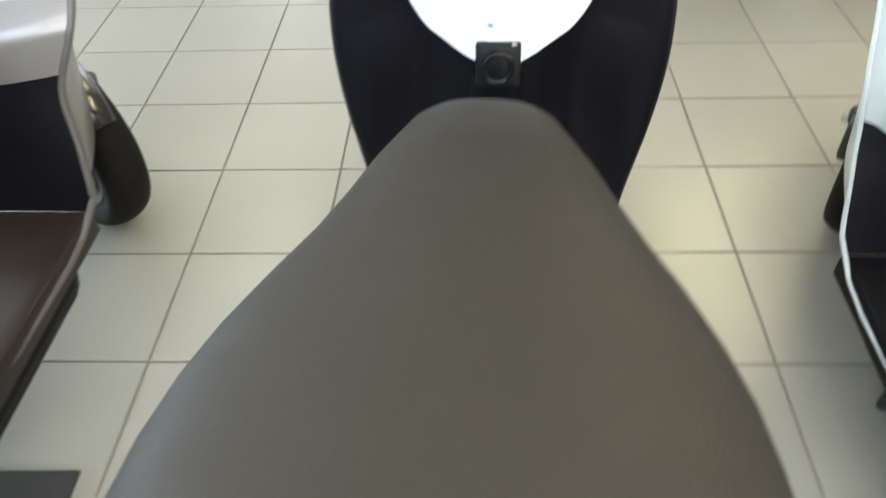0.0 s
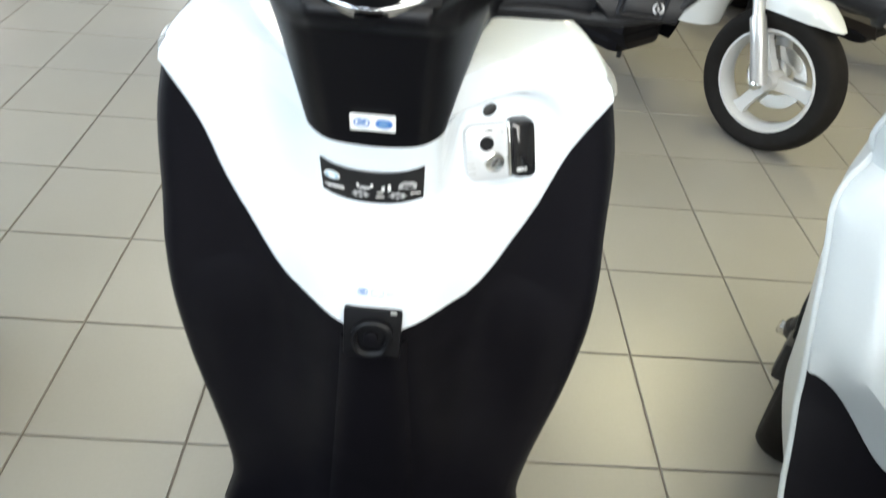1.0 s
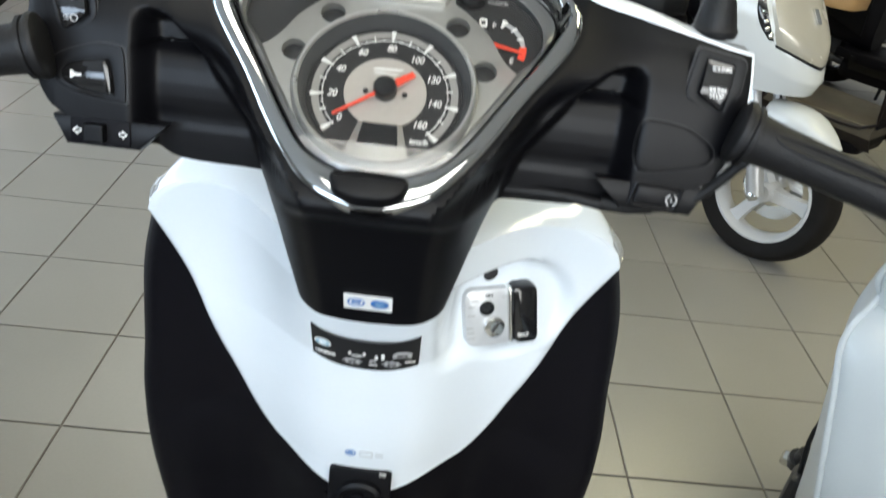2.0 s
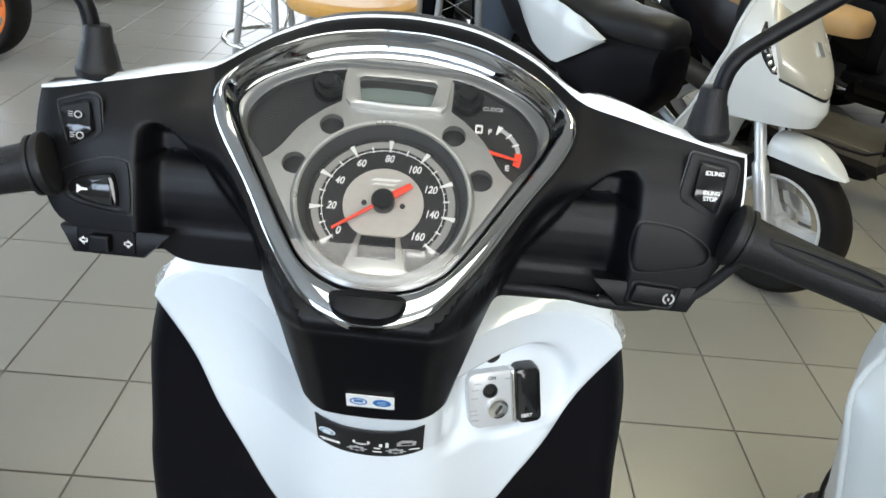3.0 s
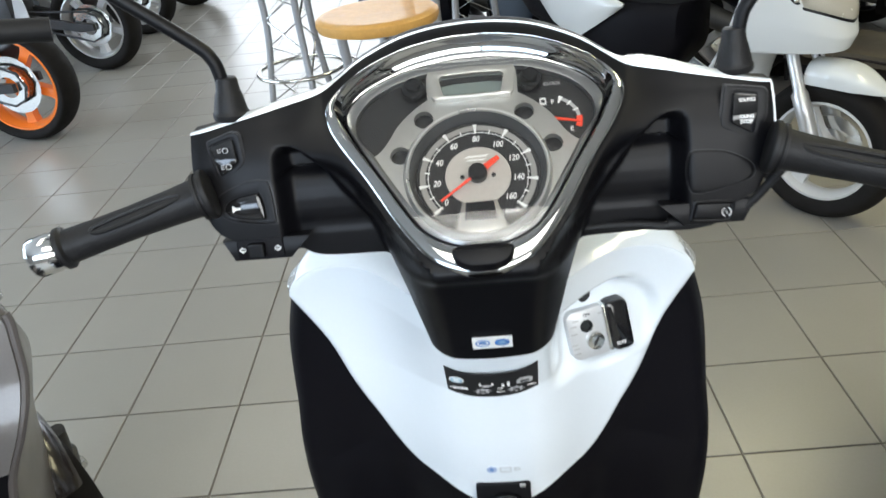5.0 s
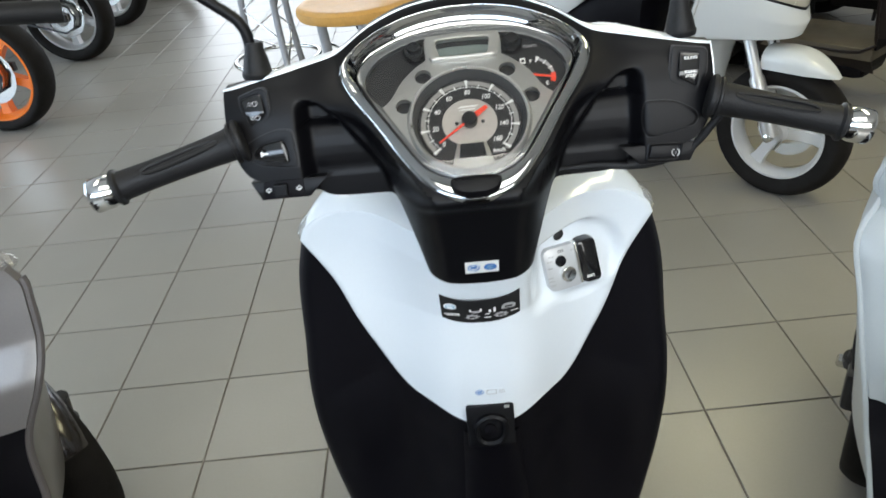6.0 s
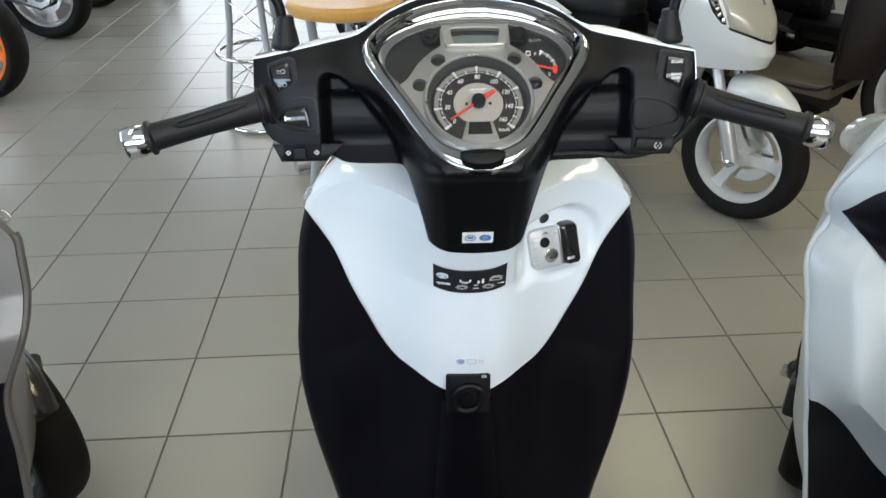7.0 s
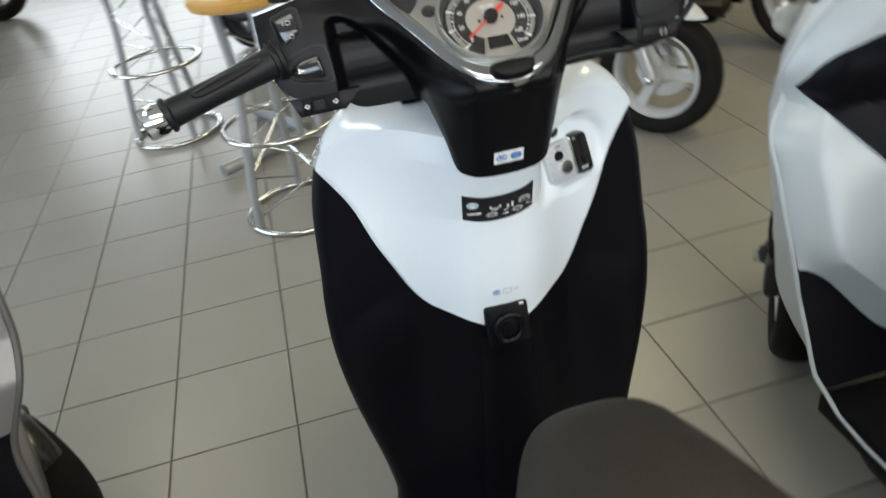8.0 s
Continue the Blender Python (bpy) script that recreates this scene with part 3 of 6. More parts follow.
def bezel_ring(f_side, f_top, h_side, h_top):
    ring = []
    for a, b in zip(outer, inner):
        k = smooth(a[1], 0.040, 0.085)
        f, h = f_side + (f_top - f_side) * k, h_side + (h_top - h_side) * k
        ring.append((a[0] + (b[0] - a[0]) * f, a[1] + (b[1] - a[1]) * f, h))
    return ring


part("bezel", moved(loft([bezel_ring(*row) for row in BEZEL_PROFILE], False), DIAL), BEZEL_CHROME, GAUGE, "polished chrome bezel")
# Gloss black carries what the chrome lip would reflect.
part("inner_lip", moved(loft([[(a[0], a[1], h) for a in [(b[0] * f, 0.02 + (b[1] - 0.02) * f) for b in inner]] for f, h in ((1.0, -0.004), (0.992, -0.0030), (0.986, -0.0040), (0.978, -0.0075), (0.950, -0.0080))], False), DIAL), GLOSS_BLACK, GAUGE, "inner lip, its dark reflection in gloss black")
SILVER_HALF = [(0, 0.0870), (0.020, 0.0865), (0.0335, 0.0845), (0.0330, 0.0740), (0.0310, 0.0660), (0.0335, 0.0628), (0.0420, 0.0565), (0.0540, 0.0440), (0.0620, 0.0300), (0.0680, 0.0225), (0.0725, 0.0200), (0.0690, 0.0110), (0.0590, -0.0040), (0.0440, -0.0275), (0.0320, -0.0415), (0.018, -0.0490), (0, -0.0510)]
LOBE_HALF = [(0, 0.0825), (0.030, 0.0865), (0.047, 0.0825), (0.0622, 0.0762), (0.0755, 0.0665), (0.0842, 0.0525), (0.0842, 0.0390), (0.0785, 0.0290), (0.0715, 0.0205), (0.0570, -0.0040), (0.0420, -0.0270), (0.030, -0.0405), (0.017, -0.0475), (0, -0.0495)]
rim_out = [(a[0] * 0.977, 0.02 + (a[1] - 0.02) * 0.977) for a in inner]
rim_in = radial([(float(a), float(b)) for a, b in spline(mirrored(LOBE_HALF), 4, True)], NR, (0, 0.02))
part("panel_rim", moved(ring_plate(rim_out, rim_in, 0.0055, lip=0.0010), DIAL @ pose(0, 0, -0.0075)), RIM_SHADE_SILVER, GAUGE, "satin silver rim, its shade in a darker tone")
part("panel_floor", moved(plate(rim_in, 0.002), DIAL @ pose(0, 0, -0.0085)), DIAL_BLACK, GAUGE)
circle = [(0.0505 * math.sin(-math.pi + 2 * math.pi * j / NR), 0.0505 * math.cos(-math.pi + 2 * math.pi * j / NR)) for j in range(NR)]
panel = radial([(float(a), float(b)) for a, b in spline(mirrored(SILVER_HALF), 3, True)], NR)
panel = [(a, b) if a * a + b * b > 0.0512 ** 2 else (0.0512 * a / math.hypot(a, b), 0.0512 * b / math.hypot(a, b)) for a, b in panel]
PORTS = [(hx * s, hy) for s in (-1, 1) for hx, hy in ((0.0531, 0.0190), (0.0357, 0.0468))]
drill = join(*[moved(lathe([(0.0070, -0.012), (0.0070, 0.004)], 32), pose(x, y, 0)) for x, y in PORTS])
part("dial_panel", moved(cut(moved(ring_plate(panel, circle, 0.006, lip=0.0004), pose(0, 0, -0.008)), drill), DIAL), SILVER, GAUGE, "satin silver dial panel")
part("dial_ring", moved(lathe([(0.0510, -0.004), (0.0508, 0.002), (0.0490, 0.0046), (0.0476, 0.0044), (0.0470, 0.0034), (0.0470, -0.0075), (0.0510, -0.0075)], 72, True), DIAL), RING_LIT_SILVER, GAUGE, "satin silver dial ring")
part("dial_wall", moved(lathe([(0.0469, 0.0030), (0.0452, -0.0010), (0.0436, -0.0052), (0.0432, -0.0075), (0.0469, -0.0075)], 72, True), DIAL), WALL_SHADE_GREY, GAUGE, "sloping dial wall, its shade in the dark grey")
part("dial_face", moved(lathe([(0.0001, -0.0058), (0.0445, -0.0058), (0.0445, -0.008), (0.0001, -0.008)], 72, True), DIAL), DIAL_BLACK, GAUGE)
part("dial_centre", moved(lathe([(0.0001, -0.0050), (0.0225, -0.0050), (0.0228, -0.0053), (0.0228, -0.0058)], 64), DIAL), DIAL_SILVER, GAUGE, "brushed silver dial centre")


def arc_band(r0, r1, a0, a1, h, n=80):
    """A flat band between two radii, from angle a0 to a1 clockwise from the top."""
    rows = []
    for k in range(n + 1):
        a = radians(a0 + (a1 - a0) * k / n)
        rows.append([(r * math.sin(a), r * math.cos(a), h) for r in (r0, r1)])
    return sheet(rows, (0, 0, -0.0004))


part("scale_band", moved(arc_band(0.0364, 0.0404, -134, 134, -0.0051), DIAL), BAND_GREY, GAUGE, "grey scale band")
part("scale_line", moved(arc_band(0.0343, 0.0347, -134, 134, -0.0049), DIAL), PRINT, GAUGE)


def tick(a, r0, r1, w, w2=None):
    a = radians(a)
    s, c = math.sin(a), math.cos(a)
    w2 = w if w2 is None else w2
    return plate([(r0 * s + w * c, r0 * c - w * s), (r1 * s + w2 * c, r1 * c - w2 * s), (r1 * s - w2 * c, r1 * c + w2 * s), (r0 * s - w * c, r0 * c + w * s)], 0.0004)


for i in range(9):
    a = -131 + i * 32.75
    part("tick", moved(tick(a, 0.0335, 0.0412, 0.0004, 0.0014), DIAL @ pose(0, 0, -0.0052)), PRINT, GAUGE)
    r = 0.0290 if i < 5 else 0.0278
    writing(str(20 * i), 0.0064, DIAL @ pose(r * math.sin(radians(a + (3 if i == 0 else 0))), r * math.cos(radians(a)), -0.0048) @ Matrix.Diagonal((0.80, 1, 1, 1)), PRINT, GAUGE, shear=0.2)
    if i < 8:
        for k in (1, 2, 3):
            part("tick", moved(tick(a + 8.19 * k, 0.0335 if k == 2 else 0.0342, 0.0372 if k == 2 else 0.0356, 0.0004 if k == 2 else 0.0002), DIAL @ pose(0, 0, -0.0052)), PRINT, GAUGE)
writing("km/h", 0.0050, DIAL @ pose(0.0215, -0.0290, -0.0048), PRINT, GAUGE, "lettering", 0.2)
# maker's sign on the dial, kept as plain strokes
for k, (x, y, w, h) in enumerate(((-0.0042, 0.0150, 0.0062, 0.0016), (0.0035, 0.0152, 0.0075, 0.0016), (-0.0010, 0.0122, 0.0120, 0.0011), (0.001, 0.0088, 0.0110, 0.0014))):
    part("emblem_bar", moved(plate([(-w / 2 - h, -h / 2), (w / 2 - h, -h / 2), (w / 2 + h, h / 2), (-w / 2 + h, h / 2)], 0.0004), DIAL @ pose(x, y, -0.0050)), PRINT, GAUGE)
for s in (-1, 1):
    part("screw", moved(lathe([(0.0016, 0), (0.0015, 0.0007), (0.0001, 0.0008)], 16), DIAL @ pose(0.0108 * s, -0.0005, -0.0050)), DIAL_BLACK, GAUGE)
part("needle", moved(plate([(-0.0017, -0.0185), (0.0017, -0.0185), (0.0024, -0.006), (0.0011, 0.0), (0.0007, 0.0325), (-0.0007, 0.0325), (-0.0011, 0.0), (-0.0024, -0.006)], 0.0012, 0.0003), DIAL @ pose(0, 0, -0.0015, 0, 0, 127)), RED, GAUGE, "orange-red speedometer needle")
part("needle_cap", moved(lathe([(0.0066, -0.004), (0.0066, 0.0015), (0.0055, 0.0030), (0.0001, 0.0032)], 32), DIAL), GLOSS_BLACK, GAUGE)
LOW_FRAME = [(-0.0118, 0.0112), (0.0118, 0.0112), (0.0180, -0.0120), (-0.0180, -0.0120)]
part("trip_frame", moved(plate(LOW_FRAME, 0.003, 0.0006), DIAL @ pose(0.0, -0.0318, -0.0060)), SILVER, GAUGE)
part("trip_screen", moved(plate([(-0.0094, 0.0064), (0.0094, 0.0064), (0.0110, -0.0066), (-0.0110, -0.0066)], 0.0006), DIAL @ pose(0.0, -0.0280, -0.0029)), GLOSS_BLACK, GAUGE, "dark trip counter window")
for x, y in PORTS:
    part("indicator_lamp", moved(lathe([(0.0069, 0.0), (0.0069, 0.0012), (0.0060, 0.0018), (0.0001, 0.0022)], 28), DIAL @ pose(x, y, -0.0076)), DIAL_BLACK, GAUGE, "unlit dark indicator lamp in a drilled port")
for s in (-1, 1):
    knob = part("reset_knob", moved(lathe([(0.0056, -0.014), (0.0056, 0.004), (0.0050, 0.0055), (0.0001, 0.006)], 24), DIAL @ pose(0.0420 * s, 0.0735, 0.0)), GLOSS_BLACK, GAUGE, "glossy black reset knob")
    part("knob_collar", moved(lathe([(0.0092, -0.012), (0.0092, -0.001), (0.0080, 0.0008), (0.0058, 0.0008)], 24), DIAL @ pose(0.0420 * s, 0.0735, 0.0)), GLOSS_BLACK, knob)
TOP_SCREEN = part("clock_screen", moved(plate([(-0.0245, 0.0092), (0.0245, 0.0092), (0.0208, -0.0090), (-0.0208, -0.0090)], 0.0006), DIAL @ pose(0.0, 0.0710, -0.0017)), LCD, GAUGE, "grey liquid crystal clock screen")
# Dark band over the upper part of the screen.
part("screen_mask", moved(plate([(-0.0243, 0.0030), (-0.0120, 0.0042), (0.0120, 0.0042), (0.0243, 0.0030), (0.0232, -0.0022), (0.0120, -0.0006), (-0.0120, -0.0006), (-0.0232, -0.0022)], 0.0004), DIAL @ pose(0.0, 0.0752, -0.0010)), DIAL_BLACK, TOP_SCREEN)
part("screen_frame", moved(ring_plate(radial([(-0.0320, 0.0130), (0, 0.0150), (0.0320, 0.0130), (0.0290, -0.0110), (0, -0.0118), (-0.0290, -0.0110)], 48), radial([(-0.0238, 0.0086), (0, 0.0092), (0.0238, 0.0086), (0.0205, -0.0084), (0, -0.0088), (-0.0205, -0.0084)], 48), 0.0050, lip=0.0008), DIAL @ pose(0.0, 0.0710, -0.0022)), SILVER, GAUGE)
writing("CLOCK", 0.0036, DIAL @ pose(0.0575, 0.0690, -0.0035), GREY_PRINT, GAUGE, "lettering")
FUEL = (0.0550, 0.0395)
FLOOR_H = -0.0061
part("fuel_band", moved(moved(arc_band(0.0180, 0.0205, 20, 108, 0.0, 24), pose(FUEL[0], FUEL[1], FLOOR_H)), DIAL), GREY_PRINT, GAUGE)
part("fuel_red_zone", moved(moved(arc_band(0.0170, 0.0212, 84, 110, 0.0006, 10), pose(FUEL[0], FUEL[1], FLOOR_H)), DIAL), RED, GAUGE, "red reserve zone")
for a in (22, 44, 66):
    part("tick", moved(moved(tick(a, 0.0150 if a == 22 else 0.0165, 0.0210, 0.0004, 0.0016 if a == 22 else 0.0005), pose(FUEL[0], FUEL[1], FLOOR_H)), DIAL), PRINT, GAUGE)
part("fuel_needle", moved(plate([(-0.0011, 0), (0.0011, 0), (0.0006, 0.0195), (-0.0006, 0.0195)], 0.0008), DIAL @ pose(FUEL[0], FUEL[1], FLOOR_H + 0.0030, 0, 0, -103)), RED, GAUGE)
writing("E", 0.0052, DIAL @ pose(0.0680, 0.0310, FLOOR_H + 0.0006), PRINT, GAUGE, "lettering")
writing("F", 0.0048, DIAL @ pose(0.0565, 0.0545, FLOOR_H + 0.0006), PRINT, GAUGE, "lettering")
part("fuel_sign", moved(ring_plate(radial(rounded(0.0046, 0.0060, 0.0006), 24), radial(rounded(0.0026, 0.0030, 0.0004), 24), 0.0004), DIAL @ pose(0.0500, 0.0560, FLOOR_H)), PRINT, GAUGE)
part("key_cover", moved(plate([(float(a), float(b)) for a, b in spline([(-0.0198, 0.0058), (-0.011, 0.0082), (0, 0.0088), (0.011, 0.0082), (0.0198, 0.0058), (0.0172, -0.0030), (0.0090, -0.0072), (0, -0.0078), (-0.0090, -0.0072), (-0.0172, -0.0030)], 4, True)], 0.013, 0.0035), DIAL @ pose(0.0, -0.0664, 0.0)), BLACK, SC, "black oval lid under the gauge")


def dome(y):
    """Height of the clear cover: flat in the middle, rolled down towards both ends."""
    return 0.0086 - 0.20 * (max(0.0, -0.027 - y) - 0.004 * (1 - math.exp(-max(0.0, -0.027 - y) / 0.004))) - 1.6 * max(0.0, y - 0.062) ** 2 / 0.2


glass = part("cover_glass", moved(loft([[(a[0] * f, 0.02 + (a[1] - 0.02) * f, dome(0.02 + (a[1] - 0.02) * f)) for a in inner] for f in np.linspace(1.0, 0.01, 34)], False), DIAL), GLASS, GAUGE, "clear domed gauge cover")
glass.visible_shadow = False

# switches on both housings


def on_housing(x, z, lift=0.0, turn=0.0):
    return HB @ face_frame((x, cover_y(x, z), z), (0, -0.96, 0.28)) @ pose(0, 0, lift, 0, 0, turn)


def skewed(w, h, r, k):
    return [(x + k * y, y - 0.25 * k * x) for x, y in rounded(w, h, r)]


def switch_frame(outline, opening, m, name, label):
    """A flush frame, a dark ring standing for its groove's shade, and a switch well."""
    o, w = radial(outline, 72), radial(opening, 72)
    f = part(name, moved(ring_plate(o, [(a * 1.05, b * 1.05) for a, b in w], 0.0030, lip=0.0006), m), BLACK, SC, label)
    part("seal", moved(ring_plate([(a * 1.07, b * 1.06) for a, b in o], [(a * 0.97, b * 0.97) for a, b in o], 0.0016, lip=0.0002), m), DIAL_BLACK, f)
    part("well", moved(plate([(a * 1.06, b * 1.06) for a, b in w], 0.0018), m), DIAL_BLACK, f)
    return f


def rocker_mesh(outline, fold):
    """A rocker whose two halves meet in a shallow fold."""
    o = radial(outline, 64)
    rows = [[(a * f, b * f, h + (0.0 if h < 0 else 0.0030 - fold * abs(b * f + 0.001))) for a, b in o] for f, h in ((1.0, -0.003), (1.0, 0.0016), (0.97, 0.0024), (0.80, 0.0027), (0.5, 0.0028), (0.1, 0.0028))]
    return loft(rows)


BEAM_FRAME = [(-0.0136, 0.0126), (0.0040, 0.0184), (0.0086, 0.0176), (0.0106, 0.0150), (0.0116, -0.0027), (0.0094, -0.0068), (-0.0044, -0.0190), (-0.0080, -0.0188), (-0.0100, -0.0120), (-0.0136, 0.0080)]
BEAM_KEY = [(-0.0108, 0.0094), (0.0040, 0.0136), (0.0056, 0.0126), (0.0072, -0.0030), (-0.0046, -0.0124), (-0.0062, -0.0116), (-0.0112, 0.0080)]
IDLE_FRAME = [(-0.0118, 0.0204), (0.0130, 0.0166), (0.0154, 0.0135), (0.0150, -0.0017), (0.0085, -0.0180), (0.0040, -0.0196), (-0.0150, -0.0080), (-0.0160, -0.0034), (-0.0132, 0.0192)]
IDLE_KEY = [(-0.0072, 0.0148), (0.0080, 0.0126), (0.0090, 0.0112), (0.0062, -0.0126), (0.0046, -0.0136), (-0.0082, -0.0060), (-0.0092, -0.0046), (-0.0076, 0.0140)]
beam_m = on_housing(-0.1790, 1.1040, -0.0016)
beam = switch_frame(BEAM_FRAME, BEAM_KEY, beam_m, "headlamp_switch", "black rocker switch in a flush frame")
part("rocker", moved(rocker_mesh(BEAM_KEY, 0.10), beam_m @ pose(0, 0, 0.0012, -4, 0, 0)), GLOSS_BLACK, beam, "glossy black rocker")
for x, y in ((-0.0020, 0.0062), (-0.0012, -0.0056)):
    part("lamp_sign", moved(ring_plate(radial(ellipse(0.0046, 0.0042), 24), radial(ellipse(0.0034, 0.0030), 24), 0.0003), beam_m @ pose(x + 0.0024, y, 0.0074, -4, 0, 0)), GREY_PRINT, beam)
    for k in (-1, 0, 1):
        part("ray_bar", moved(plate([(-0.0014, -0.0002), (0.0014, -0.0002), (0.0014, 0.0002), (-0.0014, 0.0002)], 0.0003), beam_m @ pose(x - 0.0020, y + 0.0012 * k, 0.0074, -4, 0, 0)), GREY_PRINT, beam)
idle_m = on_housing(0.1855, 1.1030, -0.0016)
idle = switch_frame(IDLE_FRAME, IDLE_KEY, idle_m, "idling_stop_switch", "black rocker switch in a flush frame")
part("rocker", moved(rocker_mesh(IDLE_KEY, 0.10), idle_m @ pose(0, 0, 0.0012, -4, 0, 0)), GLOSS_BLACK, idle, "glossy black rocker")
writing("IDLING", 0.0034, idle_m @ pose(0.0004, 0.0098, 0.0072, -4, 0, 0), PRINT, idle, "lettering")
writing("IDLING", 0.0030, idle_m @ pose(0.0002, -0.0014, 0.0074, -4, 0, 0), PRINT, idle, "lettering")
writing("STOP", 0.0034, idle_m @ pose(0.0000, -0.0048, 0.0075, -4, 0, 0), PRINT, idle, "lettering")
HORN_FRAME = [(-0.0214, -0.0010), (-0.0175, 0.0080), (0.0030, 0.0160), (0.0150, 0.0158), (0.0192, 0.0120), (0.0204, -0.0125), (0.0175, -0.0160), (-0.0100, -0.0122), (-0.0200, -0.0058)]
HORN_KEY = smooth_outline([(-0.0153, -0.0030), (-0.0100, 0.0038), (0.0060, 0.0076), (0.0115, 0.0060), (0.0138, -0.0090), (0.0105, -0.0116), (-0.0090, -0.0084)])
horn_m = on_housing(-0.1705, 1.0720, -0.0016)
horn = switch_frame(smooth_outline(HORN_FRAME, 3), HORN_KEY, horn_m, "horn_switch", "black horn button in a flush frame")
part("button", moved(plate(HORN_KEY, 0.0062, 0.0026), horn_m), GLOSS_BLACK, horn, "glossy black push button")
part("horn_sign", moved(plate([(-0.0036, -0.0024), (-0.0036, 0.0024), (-0.0026, 0.0022), (-0.0012, 0.0010), (0.0010, 0.0007), (0.0024, 0.0007), (0.0028, 0.0003), (0.0028, -0.0003), (0.0024, -0.0007), (0.0010, -0.0007), (-0.0012, -0.0010), (-0.0026, -0.0022)], 0.0003), horn_m @ pose(-0.0056, -0.0022, 0.0063)), PRINT, horn)
CAP = radial(smooth_outline([(-0.0205, 0.0130), (-0.0150, 0.0152), (0.0034, 0.0133), (0.0180, 0.0065), (0.0231, 0.0005), (0.0200, -0.0066), (0.0, -0.0122), (-0.0165, -0.0142), (-0.0208, -0.0100), (-0.0224, 0.0)]), 60)


def cap_ring(f, lift):
    return [(0.1690 + a * f, cover_y(0.1690 + a * f, 1.0670 + b * f) - lift, 1.0670 + b * f) for a, b in CAP]


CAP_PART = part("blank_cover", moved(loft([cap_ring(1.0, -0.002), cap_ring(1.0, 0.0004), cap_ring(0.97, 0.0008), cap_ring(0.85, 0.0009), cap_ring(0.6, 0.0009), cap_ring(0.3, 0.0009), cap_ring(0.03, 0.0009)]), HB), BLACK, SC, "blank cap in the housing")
# No cut groove round the cap: a proud near-black ring paints its shade.
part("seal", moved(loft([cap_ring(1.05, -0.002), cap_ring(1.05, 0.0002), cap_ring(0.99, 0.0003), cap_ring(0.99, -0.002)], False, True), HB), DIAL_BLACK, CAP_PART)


def lower_box(s, name, label):
    """The small switch box under the housing."""
    x0, x1 = 0.128, 0.194
    o = [(s * x0, 0.008), (s * (x0 + 0.016), -0.009), (s * (x1 - 0.007), -0.009), (s * x1, 0.008)]
    m = HB @ face_frame((0, cover_y(0.165, 1.040) + 0.004, 1.037), (0, -0.97, 0.20))
    return part(name, moved(plate(o, 0.012, 0.0015), m @ pose(0, 0, -0.008)), BLACK, SC, label), m


turn_box, tm = lower_box(-1, "turn_signal_switch", "black sliding turn signal switch")
part("switch_plate", moved(plate(rounded(0.0350, 0.0155, 0.002), 0.0012, 0.0004), tm @ pose(-0.1660, 0.000, 0.0040)), BLACK_SOFT, turn_box)
part("slider", moved(box(0.0120, 0.0110, 0.007, 0.0015), tm @ pose(-0.1680, 0.000, 0.0078)), BLACK, turn_box)
for s in (-1, 1):
    part("arrow_sign", moved(ring_plate(radial([(-0.002 * s, 0.0012), (0, 0.0012), (0.0, 0.0028), (0.0032 * s, 0.0), (0, -0.0028), (0, -0.0012), (-0.002 * s, -0.0012)], 40), radial([(-0.0013 * s, 0.0006), (0.0006 * s, 0.0006), (0.0006 * s, 0.0014), (0.0021 * s, 0.0), (0.0006 * s, -0.0014), (0.0006 * s, -0.0006), (-0.0013 * s, -0.0006)], 40), 0.0003), tm @ pose(-0.1660 + 0.0130 * s, 0.0, 0.0053)), PRINT, turn_box)
start_box, sm = lower_box(1, "starter_switch", "black starter button with a white sign")
part("button", moved(plate(skewed(0.0240, 0.0110, 0.002, 0.2), 0.003, 0.001), sm @ pose(0.1640, 0.001, 0.0030)), BLACK, start_box)
part("button_frame", moved(ring_plate(radial(skewed(0.0300, 0.0160, 0.002, 0.2), 48), radial(skewed(0.0250, 0.0120, 0.002, 0.2), 48), 0.0016, lip=0.0006), sm @ pose(0.1640, 0.001, 0.0038)), BLACK, start_box)
for a0 in (20, 200):
    part("starter_sign", moved(moved(arc_band(0.0026, 0.0036, a0, a0 + 140, 0.0, 12), sm @ pose(0.1735, 0.000, 0.0068)), Matrix()), GREY_PRINT, start_box)
writing("s", 0.0040, sm @ pose(0.1735, 0.0, 0.0066), GREY_PRINT, start_box, "lettering")

